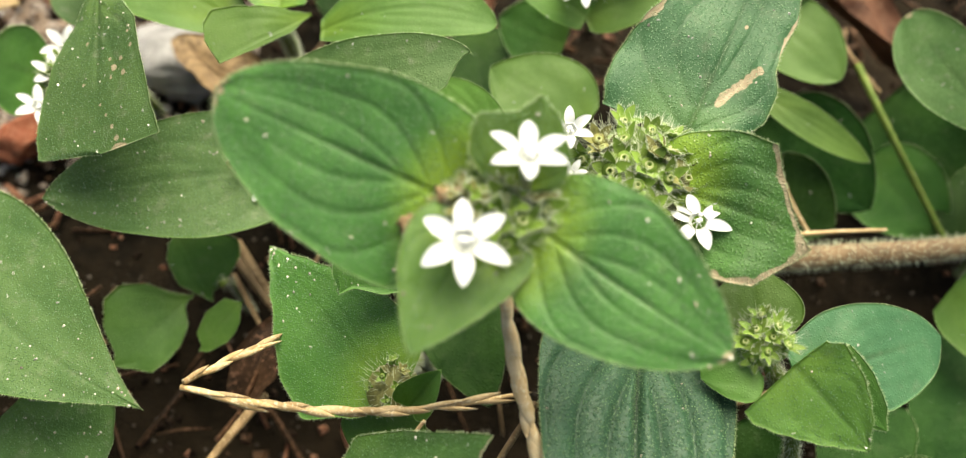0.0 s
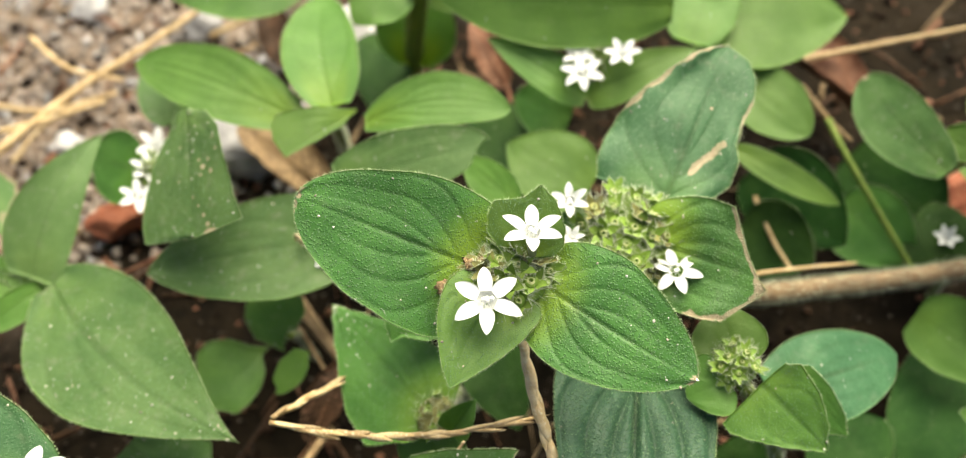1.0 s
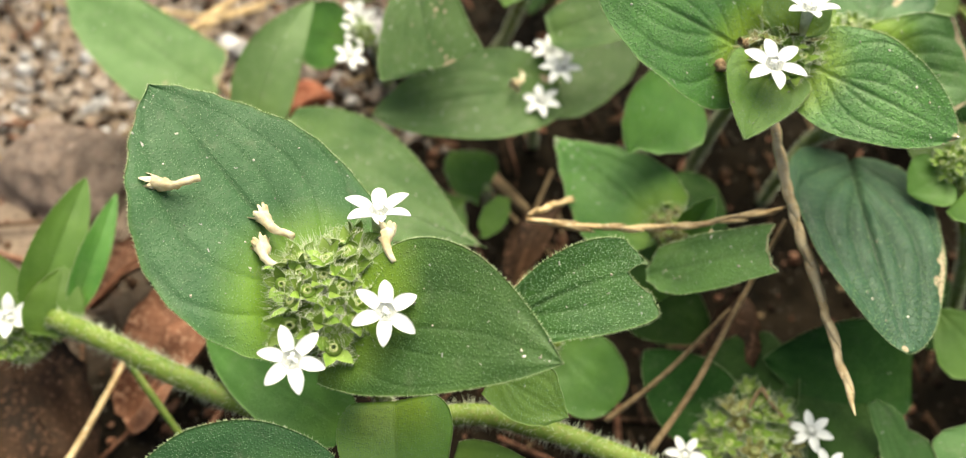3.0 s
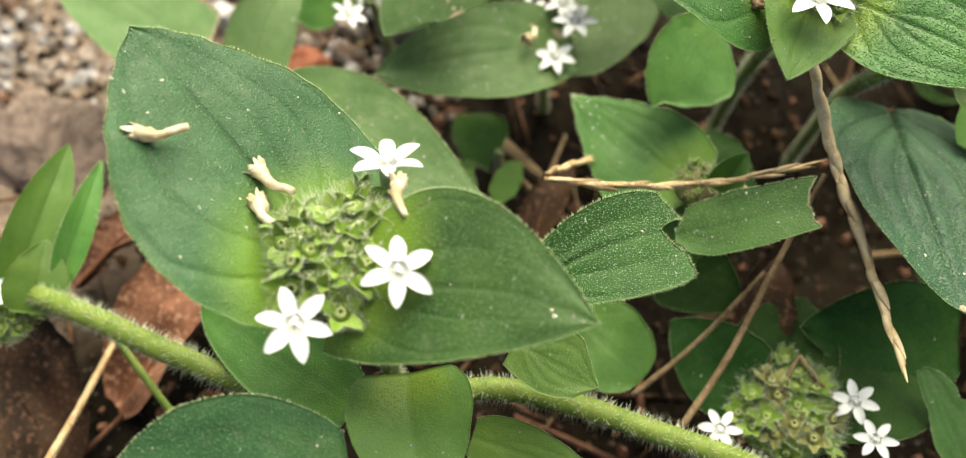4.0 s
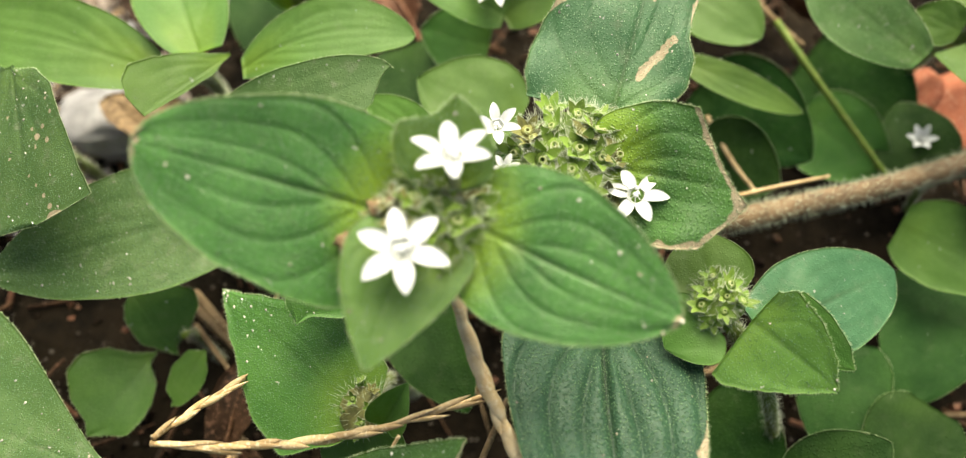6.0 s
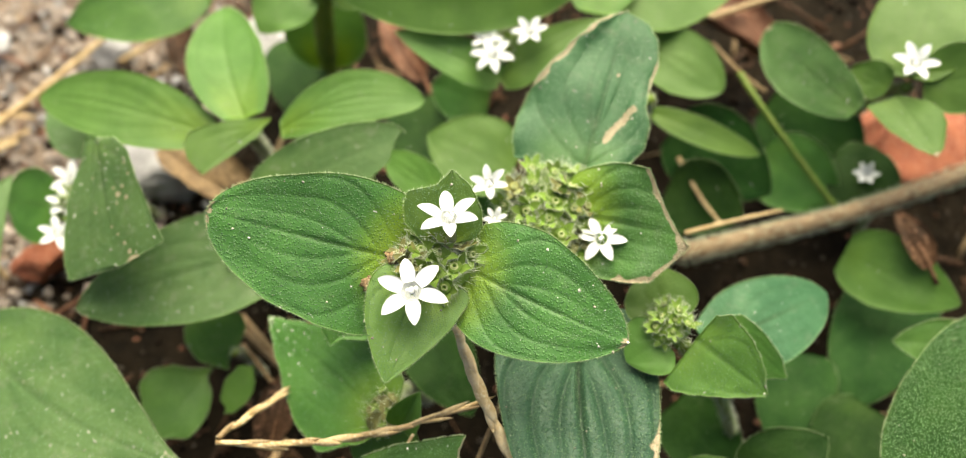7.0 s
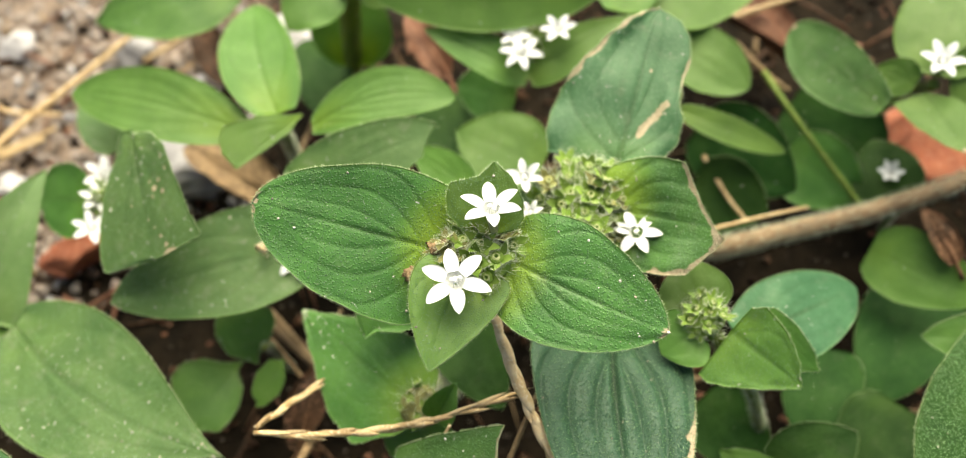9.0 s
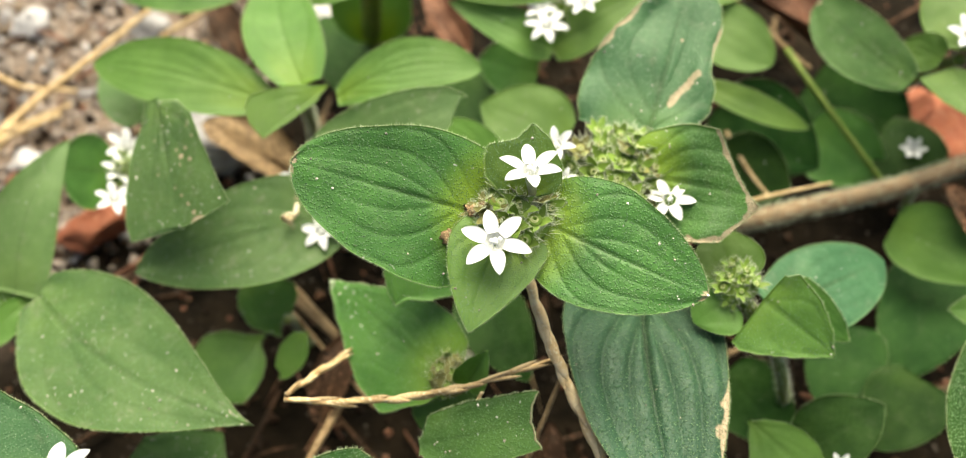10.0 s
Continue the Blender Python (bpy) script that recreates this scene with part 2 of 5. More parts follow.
def soil_material():
    m, nt, bsdf = material("soil")
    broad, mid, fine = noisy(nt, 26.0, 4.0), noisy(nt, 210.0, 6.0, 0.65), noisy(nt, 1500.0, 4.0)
    # soil under the plants is coloured near black for the shade between leaves
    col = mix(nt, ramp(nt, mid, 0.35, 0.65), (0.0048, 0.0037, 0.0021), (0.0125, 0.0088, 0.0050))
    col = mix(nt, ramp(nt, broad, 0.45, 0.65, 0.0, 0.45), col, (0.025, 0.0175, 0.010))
    tc = nt.nodes.new("ShaderNodeTexCoord")
    place = nt.nodes.new("ShaderNodeSeparateXYZ")
    nt.links.new(tc.outputs["Object"], place.inputs[0])
    away = nt.nodes.new("ShaderNodeVectorMath")
    away.operation = "DISTANCE"
    away.inputs[1].default_value = (-0.12, 0.14, 0.0)
    nt.links.new(tc.outputs["Object"], away.inputs[0])
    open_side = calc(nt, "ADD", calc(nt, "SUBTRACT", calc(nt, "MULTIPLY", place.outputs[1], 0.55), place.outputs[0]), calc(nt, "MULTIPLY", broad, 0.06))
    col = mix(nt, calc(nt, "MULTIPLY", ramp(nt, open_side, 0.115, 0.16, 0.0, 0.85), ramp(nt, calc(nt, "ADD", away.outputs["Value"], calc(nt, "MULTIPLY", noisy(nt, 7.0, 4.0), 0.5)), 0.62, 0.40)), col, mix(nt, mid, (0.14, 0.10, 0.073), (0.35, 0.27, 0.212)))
    grit = node(nt, "TexVoronoi", Scale=900.0)
    nt.links.new(tc.outputs["Object"], grit.inputs["Vector"])
    pick = nt.nodes.new("ShaderNodeSeparateColor")
    nt.links.new(grit.outputs["Color"], pick.inputs[0])
    grain = calc(nt, "MULTIPLY", ramp(nt, pick.outputs[0], 0.86, 0.90), ramp(nt, grit.outputs["Distance"], 0.45, 0.30))
    col = mix(nt, grain, col, mix(nt, pick.outputs[1], (0.03, 0.02, 0.014), (0.10, 0.085, 0.07)))
    nt.links.new(col, bsdf.inputs["Base Color"])
    bsdf.inputs["Roughness"].default_value = 0.9
    bsdf.inputs["Specular IOR Level"].default_value = 0.08
    bump(nt, bsdf, [(mid, 0.0012), (fine, 0.0003), (grain, 0.0005)])
    return m


STONE2 = plain_material("stone_pinkish", (0.10, 0.07, 0.055), (0.24, 0.17, 0.135), 320.0, 0.9, 0.0006, c=(0.36, 0.30, 0.26))
SOIL = soil_material()


# ---- shapes ----
MM = 0.001


def V(p):
    return Vector(p) * MM


def mesh_of(name, verts, faces, mat, uvs=None, attributes=None, smooth=True):
    me = bpy.data.meshes.new(name)
    me.from_pydata(verts, [], faces)
    for m in mat if isinstance(mat, (list, tuple)) else [mat]:
        me.materials.append(m)
    if uvs is not None:
        layer = me.uv_layers.new(name="UVMap")
        for loop in me.loops:
            layer.data[loop.index].uv = uvs[loop.vertex_index]
    for key, values in (attributes or {}).items():
        a = me.attributes.new(key, "FLOAT", "POINT")
        a.data.foreach_set("value", values)
    if smooth:
        me.polygons.foreach_set("use_smooth", [True] * len(me.polygons))
    me.update()
    return me


def part(name, me, parent, label=""):
    ob = new(name, me)
    ob.parent = parent
    if label:
        tagged(ob, label)
    return ob


def frame_of(axis, up):
    """Side, up and ahead, at right angles."""
    y = Vector(axis).normalized()
    x = y.cross(Vector(up))
    if x.length < 1e-6:
        x = y.cross(Vector((0.3, 0.5, 0.8)))
    x.normalize()
    return x, x.cross(y), y


def hair(verts, faces, root, way, length, thick, side=None):
    """One three-sided tapering hair."""
    x, z, y = frame_of(way, side or (0.31, 0.22, 0.92))
    n = len(verts)
    for a in (0.0, 2.09, 4.19):
        verts.append(root + (x * math.cos(a) + z * math.sin(a)) * thick)
    verts.append(root + y * length)
    faces.extend([(n, n + 1, n + 3), (n + 1, n + 2, n + 3), (n + 2, n, n + 3)])


def leaf_mesh(base, tip, width, face, arch=0.06, cup=0.10, fold=0.0, rise=0.5, fall=0.7, foot=0.05, end=None, dry=(), wave=0.02,
              veins=3, relief=0.07, fur=0.5, fine=1.0, mat=None, seed=0, pale=0.25, rim=(), burnt=0.0, bow=0.0, lean=0.0, sides=(), bristle=0.0, grains=0.10, groove=0.00034, heart=None, stub=1.0):
    """A leaf blade from its foot to its tip (mm). arch: bow along its length; cup: rise of the margins; fold: dip of the midrib;
    rise, fall: the outline's fullness at foot and tip; end: (across, length) pairs of a torn end; bow, lean: sideways bend, and the wider half;
    sides: (along, left, right) half widths in mm of an uneven or bitten blade; dry: (along, across, radius) of dry spots."""
    rng = random.Random(seed)
    b, t = V(base), V(tip)
    length, half = (t - b).length, width * MM / 2
    x, z, y = frame_of(t - b, face)
    nu, nv = max(16, int(34 * fine)), max(14, 2 * int(15 * fine))
    peak = rise / (rise + fall)
    top = (peak ** rise) * ((1 - peak) ** fall)
    n0 = Vector((seed * 1.7, seed * 0.9, seed * 0.3))

    def half_width(u, v):
        k = 1 if v < 0 else 2
        for p, q in zip(sides, sides[1:]):
            if u <= q[0]:
                f = min(1.0, max(0.0, (u - p[0]) / (q[0] - p[0])))
                return MM * (p[k] + (q[k] - p[k]) * f * (0.5 + 0.5 * f * (3 - 2 * f)))
        return MM * sides[-1][k]

    def outline(u):
        if sides:
            return 0.5 * (half_width(u, -1) + half_width(u, 1))
        w = max(0.0, ((u + foot) / (1 + foot)) ** rise * max(0.0, 1 - u) ** fall / top)
        return half * w

    starts = [(k + 1) / (veins + 0.35) for k in range(veins)]

    def vein_at(u, v):
        """How deep in a vein the place is, 0 to 1, and the swell between veins."""
        near, w = 0.0, max(outline(u), 0.15 * half)
        d = abs(v) * w
        fade = min(1.0, 1.7 * (1 - u)) ** 1.2
        near = max(near, 1.2 * fade * math.exp(-(d / (0.6 * groove + 0.00020 * (1 - u))) ** 2))
        lines = [0.0]
        for k, c in enumerate(starts):
            s = 0.34 * (1 - c)
            g = min(1.0, max(0.0, (u - s) / 0.42))
            lines.append(c * g * (2 - g) * (1 + 0.10 * max(0.0, u - s)))
        for c in lines[1:]:
            d = (abs(v) - c) * w
            near = max(near, (0.42 + 0.3 * noise.noise(n0 + Vector((c * 9, u * 4, 1 if v > 0 else 6)))) * fade * math.exp(-(d / groove) ** 2))
        swell = 0.0
        for lo, hi in zip(sorted(lines), sorted(lines)[1:] + [1.05]):
            if lo <= abs(v) <= hi and hi - lo > 1e-3:
                swell = max(0.0, math.sin(math.pi * (abs(v) - lo) / (hi - lo))) ** 0.6 * min(1.0, (hi - lo) / 0.15) * fade
        return near, swell

    def spot(u, v):
        """A place of the blade."""
        reach = 1.0
        if end:
            for (v0, r0), (v1, r1) in zip(end, end[1:]):
                if v0 <= v <= v1:
                    reach = r0 + (r1 - r0) * (v - v0) / max(1e-6, v1 - v0)
            reach += 0.012 * noise.noise(n0 + Vector((v * 4, 3.1, 0)))
        uu = u * reach if reach < 1 else u
        w = outline(uu)
        w *= 1 + 0.03 * noise.noise(n0 + Vector((uu * 6, 1.0 if v > 0 else 5.0, 0))) * abs(v)
        w = half_width(uu, v) if sides else w * (1 + (lean if v > 0 else -lean))
        p = b + y * (uu * length) + x * (v * w + bow * length * 4 * uu * (1 - uu))
        lift = arch * length * 4 * uu * (1 - uu)
        lift += cup * w * v * v + fold * w * abs(v)
        lift += wave * half * noise.noise(n0 + Vector((uu * 3.0, v * 1.6, 2.0))) * (0.4 + abs(v)) * 2
        lift += wave * half * 0.6 * math.sin(uu * 17 + (2 if v > 0 else 0) + seed) * v * v
        near, swell = vein_at(uu, v)
        edge = min(1.0, (1 - abs(v)) * 8)
        lift += relief * MM * (0.5 * swell * edge - 1.0 * near)
        return p + z * lift, uu, near

    verts, uvs, vein, drya, yellow, faces = [], [], [], [], [], []
    for layer in (0, 1):
        for i in range(nu + 1):
            u = i / nu
            u = 0.5 * u + 0.5 * (1 - (1 - u) ** 1.7)
            for j in range(nv + 1):
                v = -1 + 2 * j / nv
                v = math.copysign(abs(v) ** 0.9, v)
                p, uu, near = spot(u, v)
                thick = 0.24 * MM * (1 - 0.6 * abs(v) ** 6)
                verts.append(p - z * thick if layer else p)
                uvs.append((uu, 0.5 + 0.5 * v))
                vein.append(0.0 if layer else near)
                if heart:
                    yellow.append(pale * min(1.0, max(0.0, 1.9 - (p - V(heart[:3])).length / (heart[3] * MM))))
                else:
                    yellow.append(pale * min(1.0, max(0.0, 1.25 - 2.6 * uu)) * min(1.0, 2.2 - 2.2 * abs(v)))
                spots = [max(0.0, 1.25 - math.hypot((uu - a) * length, (v - c) * outline(uu)) / (r * MM)) for a, c, r in dry]
                for side, u0, u1, wide in rim:
                    if u0 < uu < u1:
                        ends = min(1.0, (uu - u0) / 0.06, (u1 - uu) / 0.06)
                        inside = (1 - v * side) * outline(uu) / MM
                        spots.append(max(0.0, 1.2 - inside / max(0.05, wide * ends * (0.7 + 0.9 * noise.noise(n0 + Vector((uu * 12, 0, 9)))))))
                if burnt:
                    spots.append(max(0.0, 1.2 - (1 - u) * length / MM / (burnt * (0.8 + 0.8 * noise.noise(n0 + Vector((v * 5, 0, 7)))))))
                drya.append(min(1.0, max(spots, default=0.0)))
    row, size = nv + 1, (nu + 1) * (nv + 1)
    for i in range(nu):
        for j in range(nv):
            a = i * row + j
            faces.append((a, a + 1, a + row + 1, a + row))
            a += size
            faces.append((a, a + row, a + row + 1, a + 1))
    rim = [i * row for i in range(nu)] + [nu * row + j for j in range(nv)] + [i * row + nv for i in range(nu, 0, -1)] + [j for j in range(nv, 0, -1)]
    for a, c in zip(rim, rim[1:] + rim[:1]):
        faces.append((a, a + size, c + size, c))
    # hairs along the margin and a few short ones on the blade
    slots = [0] * len(faces)
    if fur:
        mid = b + y * length * 0.5
        walk_rim = [i * row for i in range(nu + 1)] + [nu * row + j for j in range(1, nv)] + [i * row + nv for i in range(nu, -1, -1)]
        for a, c in zip(walk_rim, walk_rim[1:]):
            pa, pc = Vector(verts[a]), Vector(verts[c])
            count = (pc - pa).length / (0.115 * MM)
            for _ in range(int(count) + (rng.random() < count % 1)):
                f = rng.random()
                root = pa.lerp(pc, f)
                out = (root - mid)
                along_rim = (pc - pa).normalized()
                out = out - along_rim * out.dot(along_rim)
                out = (out.normalized() + y * rng.uniform(-0.2, 0.8) + z * rng.uniform(-0.25, 0.8)).normalized()
                hair(verts, faces, root, out, fur * MM * rng.uniform(0.3, 0.95), 0.048 * MM, z)
                slots += [1] * 3
                for extra in range(4):
                    uvs.append((0.5, 0.5)), vein.append(0.0), drya.append(0.0)
    # short stiff bristles that roughen the upper side
    if bristle:
        for _ in range(int(width * length / MM * grains)):
            i, j = rng.randrange(2, nu - 1), rng.randrange(1, nv - 1)
            a = i * row + j
            resting.append((verts[a].lerp(verts[a + row + 1], rng.random()), Vector(z)))
        for i in range(nu):
            for j in range(nv):
                a = i * row + j
                p0, p1, p2, p3 = verts[a], verts[a + 1], verts[a + row], verts[a + row + 1]
                count = bristle * (p1 - p0).length * (p2 - p0).length / MM ** 2
                for _ in range(int(count) + (rng.random() < count % 1)):
                    f, g = rng.random(), rng.random()
                    root = p0.lerp(p1, f).lerp(p2.lerp(p3, f), g) - z * 0.01 * MM
                    way = z + y * rng.uniform(0.3, 1.5) + x * rng.uniform(-0.35, 0.35)
                    hair(verts, faces, root, way, stub * MM * rng.uniform(0.10, 0.24), stub * MM * rng.uniform(0.05, 0.085), y)
                    slots += [2] * 3
                    for extra in range(4):
                        uvs.append((0.5, 0.5)), vein.append(0.0), drya.append(0.0)
    me = mesh_of("leaf", verts, faces, [mat, LEAF_HAIR, BRISTLE], uvs, {"vein": vein, "dry": drya, "pale": yellow + [0.0] * (len(verts) - len(yellow))})
    me.polygons.foreach_set("material_index", slots)
    return me


leaf_count = 0
resting = []


def leaf(plant, base, tip, width, face, mat=None, label="", **shape):
    global leaf_count
    leaf_count += 1
    me = leaf_mesh(base, tip, width, face, mat=mat or MID, seed=leaf_count, **shape)
    return part("leaf", me, plant, label)


def tube(verts, faces, points, radii, sides=10, seed=0, lumps=0.05):
    """A closed round tube through points (metres)."""
    n0, rings = len(verts), len(points)
    up = Vector((0.2, 0.3, 0.93))
    for k, p in enumerate(points):
        ahead = points[min(k + 1, rings - 1)] - points[max(k - 1, 0)]
        x, z, y = frame_of(ahead, up)
        for s in range(sides):
            a = 2 * math.pi * s / sides
            r = radii[k] * (1 + lumps * noise.noise(Vector((k * 0.7, s * 1.3, seed))))
            verts.append(p + (x * math.cos(a) + z * math.sin(a)) * r)
    for k in range(rings - 1):
        for s in range(sides):
            a, c = n0 + k * sides + s, n0 + k * sides + (s + 1) % sides
            faces.append((a, a + sides, c + sides, c))
    faces.append(tuple(n0 + s for s in range(sides)))
    faces.append(tuple(n0 + (rings - 1) * sides + s for s in reversed(range(sides))))


def glide(points, steps=8):
    """A smooth line through points (mm), in metres."""
    pts = [V(p) for p in points]
    pts = [pts[0] * 2 - pts[1]] + pts + [pts[-1] * 2 - pts[-2]]
    out = []
    for k in range(1, len(pts) - 2):
        p0, p1, p2, p3 = pts[k - 1 : k + 3]
        for s in range(steps):
            t = s / steps
            out.append(0.5 * (2 * p1 + (p2 - p0) * t + (2 * p0 - 5 * p1 + 4 * p2 - p3) * t * t + (3 * p1 - p0 - 3 * p2 + p3) * t ** 3))
    return out + [pts[-2]]


def stem(plant, points, thick, mat, fur=1.0, dense=30, seed=1, taper=0.8, label=""):
    """A hairy stem through points (mm), thick mm wide; dense: hairs for each mm."""
    rng = random.Random(seed)
    line = glide(points)
    n = len(line)
    radii = [thick * MM / 2 * (1 + (taper - 1) * k / n) for k in range(n)]
    verts, faces = [], []
    tube(verts, faces, line, radii, 12, seed)
    slots = [0] * len(faces)
    for k in range(n - 1):
        x, z, y = frame_of(line[k + 1] - line[k], (0.2, 0.3, 0.93))
        count = dense * (line[k + 1] - line[k]).length / MM
        for _ in range(int(count) + (rng.random() < count % 1)):
            a = rng.uniform(0, 2 * math.pi)
            out = x * math.cos(a) + z * math.sin(a)
            root = line[k].lerp(line[k + 1], rng.random()) + out * radii[k] * 0.95
            hair(verts, faces, root, out + y * rng.uniform(-0.4, 0.4) + x * rng.uniform(-0.3, 0.3), fur * MM * rng.uniform(0.4, 1.3), 0.042 * MM)
            slots += [1] * 3
    me = mesh_of("stem", verts, faces, [mat, HAIR])
    me.polygons.foreach_set("material_index", slots)
    return part("stem", me, plant, label)


def petal_mesh(long, wide):
    """A white pointed petal along +y that bows down at its tip; its length and width in mm."""
    verts, faces, nu, nv = [], [], 10, 6
    for layer in (0, 1):
        for i in range(nu + 1):
            u = i / nu
            w = wide / 2 * (0.50 * (1 - u) ** 1.5 + (u + 0.01) ** 0.85 * (1 - u) ** 0.72 * 1.62)
            for j in range(nv + 1):
                v = -1 + 2 * j / nv
                z = 0.55 * math.sin(u * 2.6) * long * 0.16 - 0.10 * long * u ** 3 + 0.10 * w * abs(v) - 0.05 * math.exp(-(v * 3) ** 2)
                verts.append(Vector((v * w, u * long, z - (0.09 if layer else 0))) * MM)
    row, size = nv + 1, (nu + 1) * (nv + 1)
    for i in range(nu):
        for j in range(nv):
            a = i * row + j
            faces.append((a, a + row, a + row + 1, a + 1)[::-1])
            faces.append((a + size, a + size + row, a + size + row + 1, a + size + 1))
    rim = [i * row for i in range(nu)] + [nu * row + j for j in range(nv)] + [i * row + nv for i in range(nu, 0, -1)] + [j for j in range(nv, 0, -1)]
    for a, c in zip(rim, rim[1:] + rim[:1]):
        faces.append((a, a + size, c + size, c))
    return mesh_of("petal", verts, faces, PETAL)


def stamen_mesh():
    verts, faces = [], []
    tube(verts, faces, [Vector((0, 0, 0)), Vector((0, 0.1, 0.5)) * MM, Vector((0, 0.15, 0.9)) * MM], [0.07 * MM] * 3, 6)
    line = [Vector((0, 0.15 + 0.03 * k, 0.75 + 0.14 * k)) * MM for k in range(5)]
    tube(verts, faces, line, [r * MM for r in (0.12, 0.26, 0.30, 0.26, 0.10)], 7)
    return mesh_of("stamen", verts, faces, ANTHER)


def throat_mesh(deep):
    verts, faces = [], []
    n = 18
    rings = ((1.28, 0.14), (1.16, 0.00), (0.98, -0.50), (0.66, -0.98), (0.12, -1.05), (0.5, -deep - 0.2), (0.90, -0.5), (1.26, 0.04))
    for r, z in rings:
        for s in range(n):
            a = 2 * math.pi * s / n
            verts.append(Vector((r * math.cos(a), r * math.sin(a), z)) * MM)
    for k in range(len(rings)):
        for s in range(n):
            a, c = k * n + s, ((k + 1) % len(rings)) * n + s
            faces.append((a, k * n + (s + 1) % n, ((k + 1) % len(rings)) * n + (s + 1) % n, c))
    return mesh_of("flower_tube", verts, faces, THROAT)


PETALS = [petal_mesh(3.1, 2.4), petal_mesh(2.95, 2.25), petal_mesh(3.2, 2.3)]
STAMEN = stamen_mesh()
THROATS = {False: throat_mesh(1.0), True: throat_mesh(4.2)}


def flower(plant, at, face, size=1.0, turn=0.0, tall=False, petals=6, close=0.0, seed=0, tilt=0.0):
    """A small white star of six petals round a short throat; at in mm, size 1 is about 7.6 mm across. close, tilt: degrees the petals rise and the star leans back."""
    rng = random.Random(seed + int(at[0] * 10))
    x, z, y = frame_of((0.05, 1.0, 0.2), face)
    m = Matrix((x, y, z)).transposed().to_4x4()
    m = m @ Matrix.Rotation(radians(-tilt), 4, "X")
    m.translation = V(at)
    ob = part("flower", THROATS[tall], plant)
    ob.matrix_basis = m @ Matrix.Scale(size, 4) @ Matrix.Rotation(radians(turn), 4, "Z")
    for k in range(petals):
        a = 2 * math.pi * k / petals + rng.uniform(-0.10, 0.10)
        p = part("petal", PETALS[rng.randrange(3)], ob)
        p.matrix_basis = Matrix.Rotation(a, 4, "Z") @ Matrix.Translation((0, 1.08 * MM, 0.08 * MM)) @ Matrix.Rotation(radians(close + rng.uniform(-5, 7)), 4, "X") @ Matrix.Rotation(radians(rng.uniform(-9, 9)), 4, "Y")
    for k in range(petals):
        s = part("stamen", STAMEN, ob)
        s.matrix_basis = Matrix.Rotation(2 * math.pi * (k + 0.5) / petals, 4, "Z") @ Matrix.Translation((0, 0.66 * MM, -0.55 * MM)) @ Matrix.Rotation(radians(rng.uniform(5, 60)), 4, "X")
    return ob


def calyx_mesh(seed, mat, teeth):
    """A green cup with six pointed bristly teeth round a pale ring."""
    rng = random.Random(seed)
    verts, faces, slots = [], [], []
    n = 12
    for r, z in ((0.35, -1.2), (0.72, -0.3), (0.84, 0.16), (0.46, 0.14), (0.40, 0.30), (0.24, 0.29), (0.12, 0.02)):
        for s in range(n):
            a = 2 * math.pi * s / n
            verts.append(Vector((r * math.cos(a), r * math.sin(a), z)) * MM)
    for k in range(6):
        for s in range(n):
            c = (s + 1) % n
            faces.append((k * n + s, k * n + c, (k + 1) * n + c, (k + 1) * n + s))
            slots.append(1 if k in (3, 4) else 0)
    for k in range(teeth):
        a = 2 * math.pi * (k + 0.5) / teeth + rng.uniform(-0.15, 0.15)
        out, side = Vector((math.cos(a), math.sin(a), 0)), Vector((-math.sin(a), math.cos(a), 0))
        i = len(verts)
        tall, long = rng.uniform(0.5, 1.0), rng.uniform(0.85, 1.15)
        rows = ((0.46, 0.52, -0.1), (0.66, 0.95, 0.20), (0.50, 1.45 * long, 0.25 + tall * 0.5), (0.24, 1.85 * long, 0.25 + tall * 0.8), (0.02, 2.15 * long, 0.2 + tall))
        for w, r, z in rows:
            for s in (-1, 0, 1):
                verts.append((out * r + side * (w * s) + Vector((0, 0, z - 0.12 * (s == 0)))) * MM)
        for q in range(4):
            for s in range(2):
                faces.append((i + 3 * q + s, i + 3 * q + s + 1, i + 3 * q + s + 4, i + 3 * q + s + 3))
                slots.append(0)
        for n in range(26):
            q, edge = (n // 2 + rng.random()) / 13 * 3.9, (-1, 1)[n % 2]
            (w0, r0, z0), (w1, r1, z1), f = rows[int(q)], rows[int(q) + 1], q % 1
            root = (out * (r0 + (r1 - r0) * f) + side * edge * (w0 + (w1 - w0) * f) + Vector((0, 0, z0 + (z1 - z0) * f))) * MM
            hair(verts, faces, root, out * rng.uniform(0.2, 0.7) + side * edge * rng.uniform(0.5, 1.0) + Vector((0, 0, rng.uniform(0.1, 0.6))), rng.uniform(0.4, 0.8) * MM, 0.027 * MM)
            slots += [2] * 3
    me = mesh_of("calyx", verts, faces, [mat, RING, HAIR])
    me.polygons.foreach_set("material_index", slots)
    return me


CALYXES = [calyx_mesh(s, CALYX, 5 + s % 2) for s in range(5)]
CALYXES_OLD = [calyx_mesh(s + 9, CALYX_OLD, 5) for s in range(3)]


